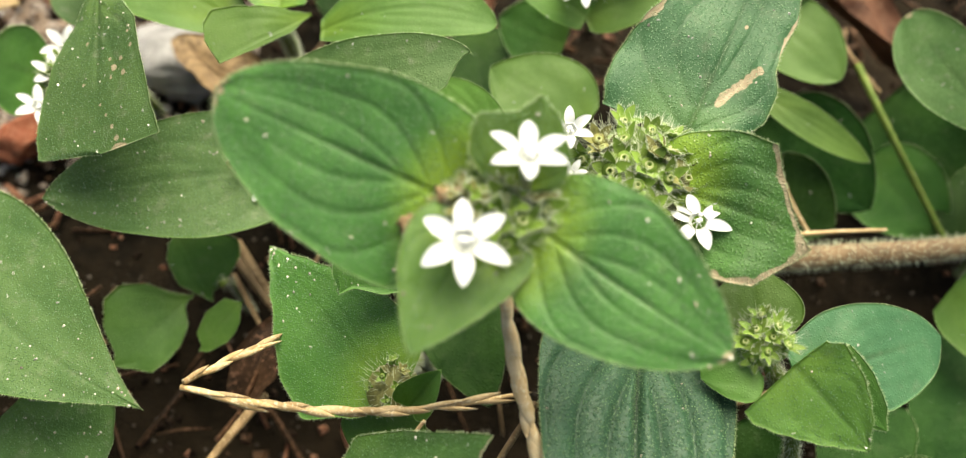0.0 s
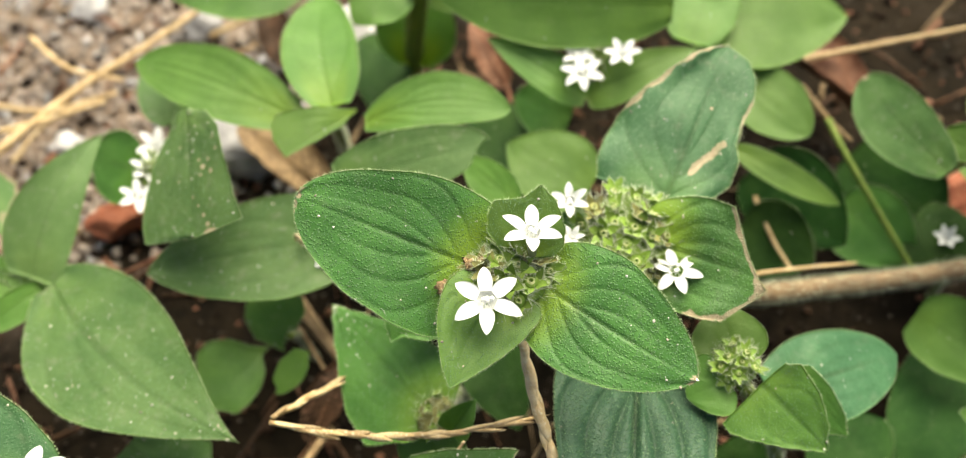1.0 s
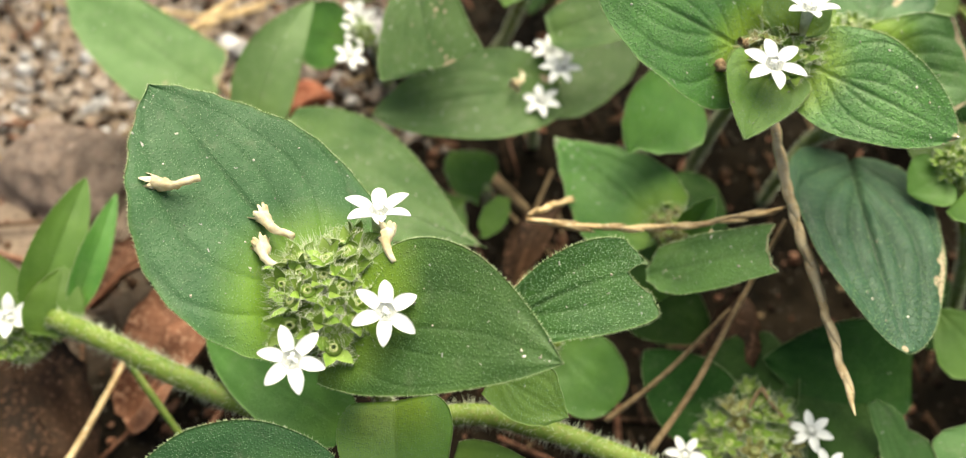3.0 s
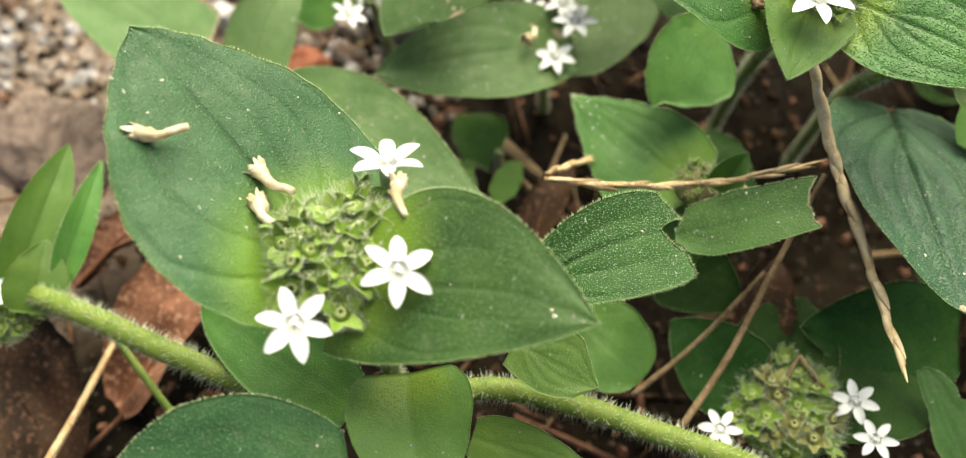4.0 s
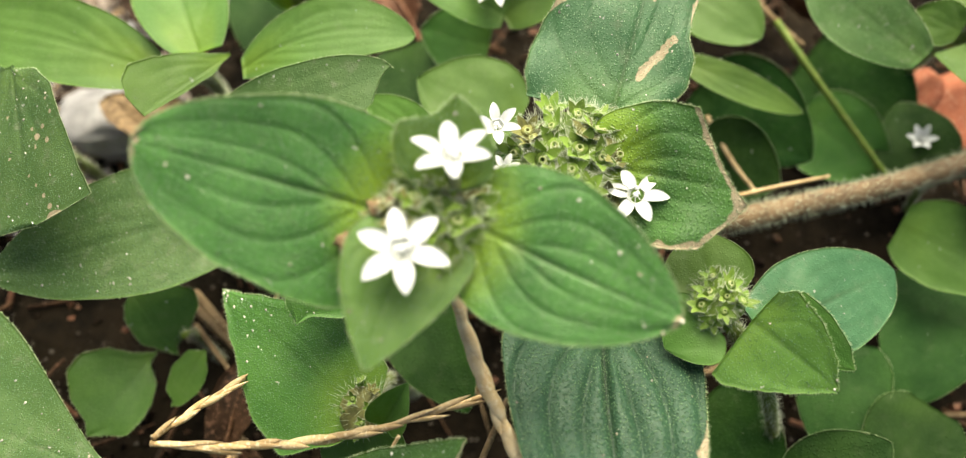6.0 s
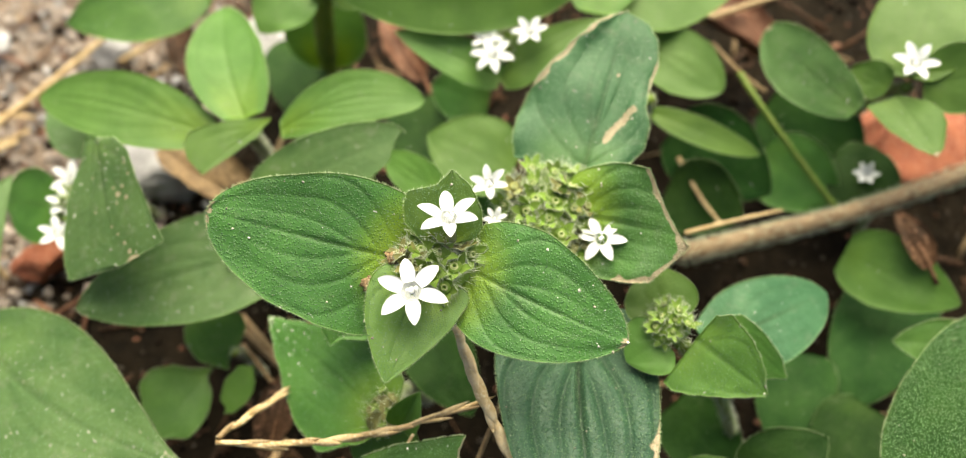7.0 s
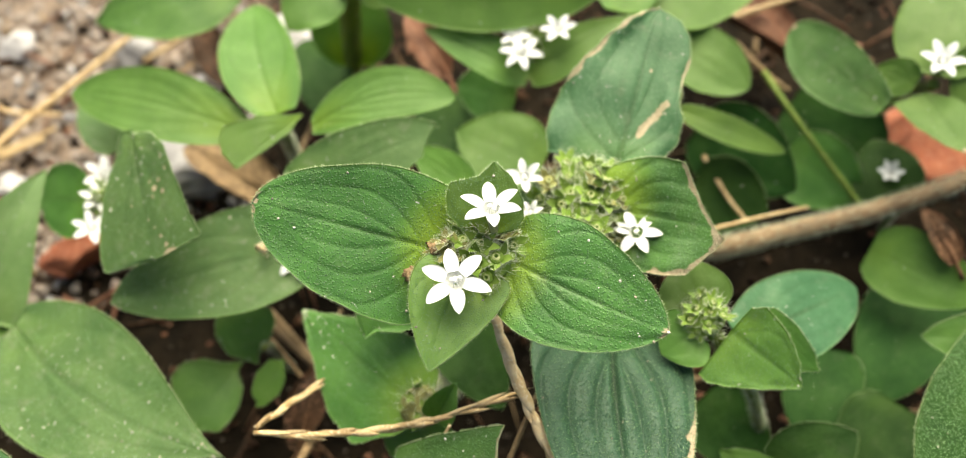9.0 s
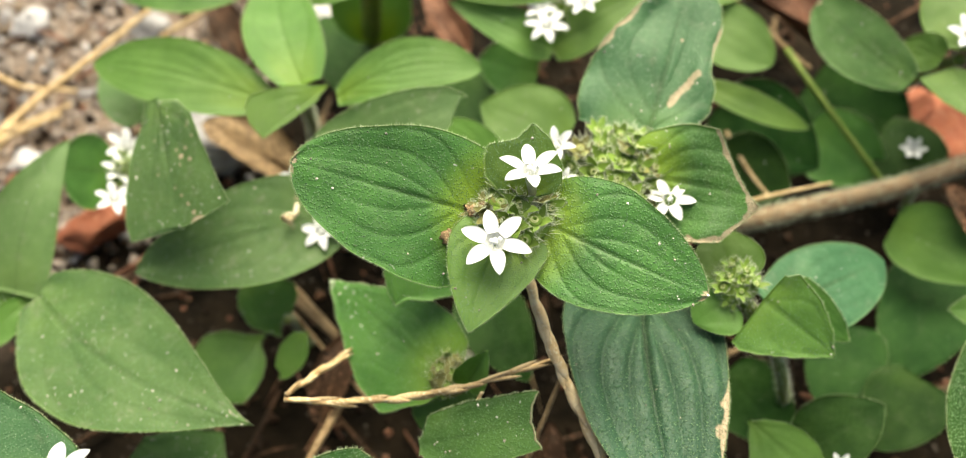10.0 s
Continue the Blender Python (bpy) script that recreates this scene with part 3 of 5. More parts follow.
def flower_head(plant, at, face, radius, count, size=1.0, seed=3, old=0.0, hairs=1.0):
    """A domed green head packed with bristly calyx cups; radius in mm."""
    rng = random.Random(seed)
    x, z, y = frame_of((0.05, 1.0, 0.2), face)
    m = Matrix((x, y, z)).transposed().to_4x4()
    m.translation = V(at)
    verts, faces, n = [], [], 20
    for k in range(7):
        a = k / 6 * math.pi / 2
        for s in range(n):
            b = 2 * math.pi * s / n
            r = radius * 0.9 * math.cos(a) * (1 + 0.12 * noise.noise(Vector((k, s * 0.8, seed))))
            verts.append(Vector((r * math.cos(b), r * math.sin(b), radius * 0.34 * math.sin(a) - 1.2)) * MM)
    verts = [Vector((p.x * 0.7, p.y * 0.7, -4.5 * MM)) for p in verts[:n]] + verts
    for k in range(7):
        for s in range(n):
            faces.append((k * n + s, k * n + (s + 1) % n, (k + 1) * n + (s + 1) % n, (k + 1) * n + s))
    faces.append(tuple(reversed(range(n))))
    slots = [0] * len(faces)
    for k in range(int(105 * radius * hairs)):
        a, e = rng.uniform(0, 2 * math.pi), rng.uniform(-0.15, 1.0)
        out = Vector((math.cos(a), math.sin(a), 0))
        where = rng.random() ** 0.45
        root = (out * radius * where + Vector((0, 0, -0.6 + 0.34 * radius * math.sqrt(max(0.0, 1 - where * where))))) * MM
        hair(verts, faces, root, out + Vector((rng.uniform(-0.5, 0.5), rng.uniform(-0.5, 0.5), e)), rng.uniform(0.8, 2.2) * MM, 0.034 * MM)
        slots += [1] * 3
    me = mesh_of("flower_head", verts, faces, [CALYX_OLD if old >= 0.5 else CALYX, HAIR])
    me.polygons.foreach_set("material_index", slots)
    head = part("flower_head", me, plant)
    head.matrix_basis = m
    for k in range(count):
        r = math.sqrt((k + 0.5) / count)
        a = k * 2.39996 + rng.uniform(-0.25, 0.25)
        lean = Vector((math.cos(a) * r, math.sin(a) * r, 0.75))
        place = Vector((math.cos(a) * r * radius * 0.92, math.sin(a) * r * radius * 0.92, radius * 0.36 * math.sqrt(max(0, 1 - r * r * 0.9)) - 0.3))
        cx, cz, cy = frame_of((rng.uniform(-1, 1), rng.uniform(-1, 1), 0), lean)
        c = Matrix((cx, cy, cz)).transposed().to_4x4()
        c.translation = place * MM
        cup = part("calyx", CALYXES_OLD[rng.randrange(3)] if rng.random() < old else CALYXES[rng.randrange(5)], head)
        cup.matrix_basis = c @ Matrix.Scale(size * rng.uniform(0.85, 1.15), 4)
    return head


def thing(name, label, category, group="", kind=""):
    ob = new(name)
    ob.empty_display_size = 0.005
    return tagged(ob, label, category, group, kind)


PLANTS = "low flowering plants"


def plant(label):
    return thing("flowering_plant", label, "plant", PLANTS)


def single(name, me, label, category, group="", kind=""):
    return tagged(new(name, me), label, category, group, kind)


# ---- ground ----
def ground_height(px, py):
    """Height of the soil, in metres."""
    h = 0.004 * noise.noise(Vector((px * 22, py * 22, 0.3))) + 0.0022 * noise.noise(Vector((px * 75, py * 75, 1.3)))
    h += 0.0010 * noise.noise(Vector((px * 240, py * 240, 2.3)))
    h += 0.05 * noise.noise(Vector((px * 1.3, py * 1.3, 5.0))) * min(1.0, max(0.0, math.hypot(px, py) - 0.3) / 2)
    # added hollow under the right-hand plants, sunk to deepen the shade there
    return h - 0.004 - 0.020 * math.exp(-((px - 0.065) / 0.085) ** 4 - ((py + 0.01) / 0.045) ** 4)


def ground_mesh():
    verts, faces = [], []
    n = 250
    def spread(k):
        s = -1 + 2 * k / n
        return 0.22 * s + 60.0 * s ** 15
    for i in range(n + 1):
        for j in range(n + 1):
            px, py = spread(j), 0.045 + spread(i)
            verts.append((px, py, ground_height(px, py)))
    for i in range(n):
        for j in range(n):
            a = i * (n + 1) + j
            faces.append((a, a + 1, a + n + 2, a + n + 1))
    return mesh_of("ground", verts, faces, SOIL)


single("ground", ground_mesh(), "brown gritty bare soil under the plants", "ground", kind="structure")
# ---- plants ----

centre = plant("hairy plant with four spread leaves and two white star flowers")
leaf(centre, (27.6, 6.1, 59.5), (4.9, 10.6, 71.5), 19.4, (0.19, -0.60, 0.77), DEEP, "broad ribbed green leaf with a dry tip", rise=0.22, fall=0.54, arch=0.05, cup=0.05, fine=3.4, burnt=0.9, relief=0.20, veins=3, pale=1.0, lean=-0.084, bristle=8, stub=1.2, heart=(31.0, 4.0, 61.0, 6.4))
leaf(centre, (34.6, 4.0, 59.5), (53.9, -9.6, 56.0), 16.0, (-0.10, -0.49, 0.87), DEEP, "broad ribbed green leaf with a tiny white tip", rise=0.40, fall=0.73, arch=0.05, cup=0.04, fine=3.4, burnt=1.3, relief=0.18, veins=3, pale=1.0, bow=0.013, lean=-0.040, bristle=8, stub=1.2, heart=(31.0, 4.0, 61.0, 6.4))
leaf(centre, (30.8, 2.7, 60.1), (23.2, -10.5, 58.8), 11.8, (0.24, -0.27, 0.93), FRESH, rise=0.29, fall=0.87, arch=0.03, cup=0.06, fine=2.4, veins=2, relief=0.08, pale=0.8, bow=0.065, bristle=10)
leaf(centre, (33.3, 5.2, 62.3), (35.8, 12.3, 69.0), 10.1, (-0.03, -0.68, 0.73), FRESH, "small upright leaf with a notched end", arch=0.015, cup=0.05, fine=1.4, veins=3, relief=0.08, pale=0.8, sides=[(0.02, 2.8, 0.1), (0.15, 4.1, 3.6), (0.3, 5.6, 4.4), (0.5, 5.9, 4.2), (0.68, 5.6, 3.3), (0.8, 1.8, 2.6), (0.86, 1.3, 2), (0.93, 0.6, 1), (1, 0.1, 0.1)], bristle=9)
flower_head(centre, (31.3, 4.6, 61.0), (0.02, -0.36, 0.93), 5.6, 14, size=1.1, hairs=0.9, old=0.2)
flower(centre, (34.3, 6.0, 67.6), (0.00, -0.18, 0.98), 1.0, turn=2.0, tall=True, seed=1, close=14, tilt=16)
flower(centre, (28.3, -1.6, 64.2), (0.04, -0.36, 0.93), 1.12, turn=5.0, seed=2)
leaf(centre, (23.9, 21.5, 42.7), (11.9, 8.5, 36.9), 15.7, (0.24, -0.57, 0.78), MID, relief=0.05, veins=2, sides=[(0.02, 0.1, 0.1), (0.12, 4.6, 4.5), (0.28, 8, 6.1), (0.45, 9.2, 6.5), (0.62, 7.8, 6.1), (0.8, 4.6, 4.6), (0.92, 0.8, 2.5), (1, 0.1, 0.1)], arch=0.015, cup=0.05, bristle=6)
stem(centre, [(32.0, 5.6, 58.0), (33.5, 26.0, 29.0), (35.0, 46.4, -14.0)], 2.6, STEM)

behind = plant("plant with a large spent flower head and brown-edged leaves")
leaf(behind, (55.4, 24.7, 47.3), (68.3, 49.6, 56.8), 20.7, (0.01, -0.36, 0.93), BLUISH, "large blue-green leaf with chewed brown margins", fine=2.8, arch=0.015, dry=[(0.22, 0.25, 1.1), (0.25, 0.29, 1.2), (0.28, 0.34, 1.2), (0.31, 0.40, 1.1), (0.34, 0.46, 1.1), (0.37, 0.54, 1.0), (0.40, 0.63, 1.0), (0.42, 0.72, 1.0), (0.6, 0.2, 0.5)], relief=0.22, veins=3, wave=0.05, rim=[(-1, 0.4, 1.0, 1.6), (1, 0.5, 0.75, 1.0)], burnt=0.9, pale=0.3, sides=[(0.02, 11.3, 2.1), (0.1, 12.3, 6.3), (0.22, 12.5, 8.2), (0.34, 12, 8.1), (0.44, 11.2, 6.8), (0.56, 9.8, 6.7), (0.7, 7.7, 7.1), (0.84, 5.1, 6.2), (0.94, 2.6, 4.3), (1, 0.1, 0.1)], cup=0.05, bristle=6)
leaf(behind, (51.0, 18.7, 46.5), (67.6, 7.7, 50.2), 17.0, (-0.45, -0.38, 0.81), DEEP, "leaf with a torn dry brown edge", rise=0.29, fall=0.30, fine=1.6, arch=0.05, relief=0.3, wave=0.06, end=[(-1, 0.62), (-0.5, 0.76), (0.1, 0.95), (0.35, 1.0), (0.6, 0.93), (1, 0.78)], rim=[(1, 0.5, 1.0, 1.6)], burnt=1.9, pale=1.0, bow=-0.015, lean=0.004, bristle=7, heart=(49.0, 19.4, 47.0, 7.2))
flower_head(behind, (49.0, 19.4, 47.0), (-0.07, -0.37, 0.93), 8.4, 22, size=1.1, seed=5, old=0.3, hairs=1.2)
flower(behind, (55.4, 12.0, 47.8), (-0.11, -0.37, 0.92), 0.93, turn=10.0, seed=4)
flower(behind, (40.6, 23.4, 51.0), (-0.03, -0.43, 0.90), 0.77, turn=5.0, seed=5, close=25)
flower(behind, (40.5, 17.4, 50.0), (-0.03, -0.41, 0.91), 0.49, turn=30.0, seed=6, close=30)
stem(behind, [(56.8, 20.3, 36.0), (71.5, 23.3, 22.0), (89.2, 28.1, 15.0), (109.3, 31.5, 12.0), (133.2, 36.5, 10.0), (166.2, 46.2, 3.0)], 4.0, STEM_OLD, fur=1.2, dense=34, seed=3, taper=0.85, label='thick hairy brown stem')

lower = plant("plant with two very broad leaves and three white star flowers")
leaf(lower, (-31.2, -30.7, 48.4), (-55.2, -7.9, 71.6), 32.1, (0.54, -0.25, 0.80), BLUISH, "very broad dark green ribbed leaf", arch=0.006, cup=0.01, fine=4.0, relief=0.30, fold=0.035, groove=0.0005, veins=3, pale=0.9, bristle=8, stub=0.9, heart=(-32.1, -31.1, 54.0, 9.4), sides=[(0.02, 9.8, 10.6), (0.08, 12.1, 12.2), (0.16, 14.4, 13.7), (0.28, 16.5, 14.8), (0.4, 17.2, 14.9), (0.52, 16.6, 14), (0.64, 14.7, 12.3), (0.76, 11.6, 9.6), (0.86, 7.8, 6.6), (0.94, 3.9, 3.4), (1, 0.1, 0.1)])
leaf(lower, (-34.0, -37.1, 51.8), (-4.7, -44.5, 59.5), 17.3, (-0.27, -0.35, 0.90), DARK, "broad smooth green leaf", rise=0.78, fall=0.91, foot=0.1, arch=0.08, cup=0.02, fine=3.2, relief=0.09, veins=2, pale=0.9, bow=-0.103, lean=-0.161, bristle=8, stub=0.9, heart=(-32.1, -31.1, 57.0, 7.8))
flower_head(lower, (-32.1, -31.1, 56.0), (0.17, -0.33, 0.93), 8.3, 25, size=1.2, seed=8, hairs=1.3)
flower(lower, (-26.6, -20.4, 59.2), (0.10, -0.30, 0.95), 1.15, turn=8.0, tall=True, seed=7, close=12, tilt=28)
flower(lower, (-24.8, -37.1, 60.5), (0.15, -0.34, 0.93), 1.02, turn=0.0, seed=8)
flower(lower, (-35.5, -42.3, 59.5), (0.21, -0.31, 0.93), 1.00, turn=22.0, seed=9)
stem(lower, [(-31.9, -32.2, 54.0), (-30.9, -27.9, 27.0), (-29.9, -23.7, -14.0)], 3.0, STEM)
leaf(lower, (-12.9, -28.5, 40.0), (10.3, -21.7, 44.4), 13.3, (0.02, -0.53, 0.85), DARK, "dark leaf with a bitten end", rise=0.68, fall=0.23, fine=1.5, arch=0.08, cup=0.1, end=[(-1, 0.93), (-0.35, 1.0), (-0.05, 0.87), (0.15, 0.88), (0.55, 0.95), (1, 0.94)], veins=2, relief=0.22, fur=0.7, bow=-0.075, lean=0.135, bristle=7, stub=1.35)
leaf(lower, (-32.2, -50.8, 44.1), (-59.7, -53.1, 42.0), 17.4, (-0.02, -0.42, 0.91), BLUISH, rise=0.60, fall=0.60, fine=1.4, bow=0.012, bristle=10)
leaf(lower, (-26.3, -37.9, 39.9), (-24.3, -55.9, 37.3), 14.6, (0.07, -0.25, 0.96), FRESH, rise=0.34, fall=0.82, fine=1.4, fold=0.1, pale=0.6, relief=0.05, veins=2, fur=0.16, bow=0.015, bristle=8)
leaf(lower, (-12.8, -33.8, 38.8), (-2.8, -39.7, 36.4), 9.1, (-0.07, -0.47, 0.88), FRESH, fine=1.2, fur=0.16, bristle=8, sides=[(0.02, 0.9, 3.2), (0.12, 2.5, 3.6), (0.28, 3.8, 4), (0.45, 4.9, 4.2), (0.62, 4.5, 3.8), (0.8, 2.5, 2.8), (0.92, 1, 1.3), (1, 0.1, 0.1)], arch=0.015, cup=0.05)
leaf(lower, (-34.8, -35.9, 28.0), (-59.6, -16.4, 26.0), 12.0, (-0.23, -0.19, 0.95), MID, rise=0.5, fall=0.8, relief=0.05, veins=2)
leaf(lower, (-19.4, -38.6, 22.0), (-2.4, -46.0, 22.0), 7.9, (-0.15, -0.35, 0.92), FRESH, rise=0.4, fall=0.8, relief=0.05, veins=2, fur=0.16)

runner = plant("creeping hairy green runner with upright folded leaves")
stem(runner, [(-87.1, -11.0, 24.0), (-75.6, -17.1, 25.0), (-59.4, -25.8, 25.0), (-45.8, -31.1, 24.0), (-31.1, -33.6, 23.0), (-17.3, -31.8, 23.0), (-5.6, -34.7, 22.5), (5.9, -38.5, 20.0), (20.1, -43.2, 16.0), (37.5, -49.1, 6.0)], 3.5, STEM, fur=1.3, dense=34, seed=5, taper=0.95, label='thick hairy green runner')
leaf(runner, (-91.3, -8.9, 24.0), (-84.3, 13.0, 33.0), 8.2, (0.49, -0.46, 0.74), FRESH, rise=0.45, fall=0.8, fold=0.3, fine=1.1, relief=0.05, veins=2, fur=0.16)
leaf(runner, (-84.1, -8.7, 24.0), (-78.4, 9.7, 32.0), 4.8, (0.46, -0.47, 0.76), MID, rise=0.45, fall=0.8, fold=0.3, relief=0.05, veins=2)
leaf(runner, (-87.7, -13.9, 23.0), (-85.9, -3.2, 28.0), 9.2, (0.47, -0.44, 0.77), FRESH, rise=0.4, fall=0.8, fold=0.2, relief=0.05, veins=2, fur=0.16)
leaf(runner, (-93.3, -11.6, 20.0), (-109.3, 4.1, 30.0), 11.5, (0.28, -0.30, 0.91), FRESH, rise=0.4, fall=0.8, relief=0.05, veins=2, fur=0.16)
flower(runner, (-93.7, -11.9, 26.0), (0.34, -0.36, 0.87), 1.05, turn=12.0, seed=11, close=20)
flower_head(runner, (-93.0, -12.9, 21.0), (0.31, -0.32, 0.90), 4.6, 10, size=0.9, seed=12)
stem(runner, [(-76.6, -15.0, 18.0), (-71.1, -21.8, 15.0), (-65.3, -28.5, 10.0), (-57.0, -37.2, 2.0)], 1.3, STEM, fur=0.5, dense=6)

left_back = plant("plant with a broad dusty leaf beside folded fresh leaves")
leaf(left_back, (-51.2, 27.2, 30.1), (-13.3, -3.3, 28.0), 22.0, (-0.01, -0.08, 1.00), DUSTY, "broad dusty green leaf, finely speckled", rise=0.89, fall=1.33, foot=0.06, fine=1.6, arch=0.03, relief=0.16, veins=2, fur=0.5, bow=0.075, lean=-0.047, bristle=6, stub=1.2, grains=0.24)
leaf(left_back, (-67.5, 42.6, 25.0), (-101.7, 68.2, 35.2), 20.2, (0.06, -0.30, 0.95), PALE, fine=1.2, dry=[(0.28, -0.28, 0.7), (0.23, -0.47, 0.8), (0.16, -0.62, 0.9), (0.09, -0.85, 0.9), (0.05, -0.3, 0.9), (0.06, 0.55, 0.8), (0.08, 0.89, 1.2)], relief=0.05, veins=2, fur=0.26, sides=[(0.02, 0.1, 0.1), (0.12, 7.9, 9.1), (0.28, 11.7, 8.5), (0.45, 10.9, 7.8), (0.62, 9.5, 7), (0.8, 7, 6), (0.92, 3.6, 3.3), (1, 0.1, 0.1)], arch=0.015, cup=0.05, rim=[(1, 0.02, 0.34, 1.3)])
leaf(left_back, (-58.0, 31.2, 25.6), (-46.5, 56.5, 36.9), 12.0, (0.27, -0.44, 0.85), PALE, rise=0.38, fall=0.89, fine=1.2, fold=0.15, relief=0.05, veins=2, fur=0.16, bow=-0.070, lean=-0.007)
leaf(left_back, (-56.8, 31.8, 23.5), (-66.6, 20.8, 24.3), 5.7, (0.46, -0.52, 0.72), FRESH, rise=0.74, fall=0.73, relief=0.05, veins=2, fur=0.16, bow=-0.024, lean=-0.007)
leaf(left_back, (-60.0, 32.6, 24.5), (-80.5, 29.0, 24.0), 10.5, (0.20, -0.40, 0.89), FRESH, rise=0.5, fall=0.6, fine=1.2, relief=0.05, veins=2, fur=0.2, rim=[(1, 0.5, 1.0, 0.5)])
flower_head(left_back, (-63.2, 34.0, 24.0), (0.32, -0.35, 0.88), 3.6, 9, size=0.8, seed=15)
stem(left_back, [(-62.6, 34.4, 22.0), (-61.1, 40.0, 11.0), (-59.6, 45.6, -14.0)], 2.4, STEM)

pale_flowers = plant("dusty plant with a square-ended leaf and clustered white flowers")
leaf(pale_flowers, (-25.0, 51.4, 48.3), (-21.1, 27.2, 41.6), 20.0, (-0.34, -0.30, 0.89), DUSTY, "dusty leaf with a cut slanting end", fine=1.8, dry=[(0.72, -0.03, 0.45), (0.79, -0.14, 0.55), (0.87, -0.24, 0.6), (0.94, -0.3, 0.7), (1.0, -0.33, 1.0), (0.47, -0.29, 0.5), (0.53, -0.38, 0.8), (0.49, -0.55, 0.6), (0.58, -0.58, 0.7), (0.58, -0.3, 0.5), (0.44, -0.81, 0.6), (0.32, 0.29, 0.5), (0.57, 0.25, 0.4), (0.34, -0.78, 0.4)], relief=0.12, veins=2, fur=0.4, sides=[(0.02, 0.1, 2.2), (0.12, 4.4, 3.6), (0.28, 6.7, 5.7), (0.45, 7.5, 7.7), (0.62, 8, 9.4), (0.8, 8.7, 10.6), (0.92, 9.5, 10.5), (1, 9.9, 0.1)], arch=0.015, cup=0.05, bristle=6, grains=0.3)
leaf(pale_flowers, (-36.7, 66.5, 29.0), (-45.1, 84.8, 30.0), 10.8, (-0.04, -0.07, 1.00), DUSTY, rise=0.45, fall=0.8, relief=0.05, veins=2, fur=0.26)
leaf(pale_flowers, (-41.1, 53.5, 29.0), (-53.9, 59.4, 27.0), 14.1, (-0.37, -0.56, 0.74), MID, rise=0.45, fall=0.8, relief=0.05, veins=2)
flower_head(pale_flowers, (-37.6, 52.4, 31.0), (0.21, -0.46, 0.86), 2.8, 8, size=0.8, seed=16)
flower(pale_flowers, (-38.2, 58.0, 31.0), (0.41, -0.72, 0.62), 1.05, turn=4.0, seed=13, close=5)
flower(pale_flowers, (-38.6, 52.0, 31.5), (0.42, -0.70, 0.63), 0.86, turn=24.0, seed=14, close=10)
flower(pale_flowers, (-39.5, 45.8, 30.5), (0.43, -0.68, 0.65), 0.89, turn=14.0, seed=15, close=10)
stem(pale_flowers, [(-39.1, 58.8, 28.0), (-37.6, 68.2, 14.0), (-36.1, 77.6, -14.0)], 2.2, STEM)

dusty_back = plant("dusty plant with four small white flowers")
leaf(dusty_back, (2.5, 36.4, 27.3), (-33.9, 28.1, 30.3), 18.3, (0.23, -0.36, 0.90), DUSTY, rise=0.51, fall=0.78, fine=1.4, relief=0.12, fur=0.26, lean=-0.011, bristle=6, grains=0.22, dry=[(0.06, 0.35, 1.6), (0.13, -0.25, 1.0), (0.2, 0.5, 0.7)])
leaf(dusty_back, (0.1, 30.2, 23.9), (12.6, 62.7, 30.2), 19.2, (0.14, -0.24, 0.96), DUSTY, fine=1.2, relief=0.05, veins=2, fur=0.26, sides=[(0.02, 0.9, 0.1), (0.12, 2.1, 6.4), (0.28, 4.2, 10.1), (0.45, 5.3, 12.8), (0.62, 5.6, 13.6), (0.8, 5.1, 9), (0.92, 4.5, 1.5), (1, 0.1, 0.1)], arch=0.015, cup=0.05)
flower_head(dusty_back, (-3.6, 38.1, 26.0), (0.00, -0.47, 0.88), 6.0, 16, size=0.85, seed=18, old=0.5)
flower(dusty_back, (-5.0, 42.5, 31.0), (0.01, -0.53, 0.85), 0.85, turn=6.0, seed=16)
flower(dusty_back, (1.2, 41.6, 33.0), (-0.02, -0.54, 0.84), 0.96, turn=0.0, seed=17)
flower(dusty_back, (2.8, 35.8, 33.2), (-0.02, -0.53, 0.85), 0.97, turn=22.0, seed=18)
flower(dusty_back, (-1.2, 31.9, 28.5), (-0.01, -0.50, 0.86), 0.95, turn=12.0, seed=19)
stem(dusty_back, [(-3.1, 36.4, 25.0), (-2.1, 44.9, 12.5), (-1.1, 53.4, -14.0)], 2.2, STEM)

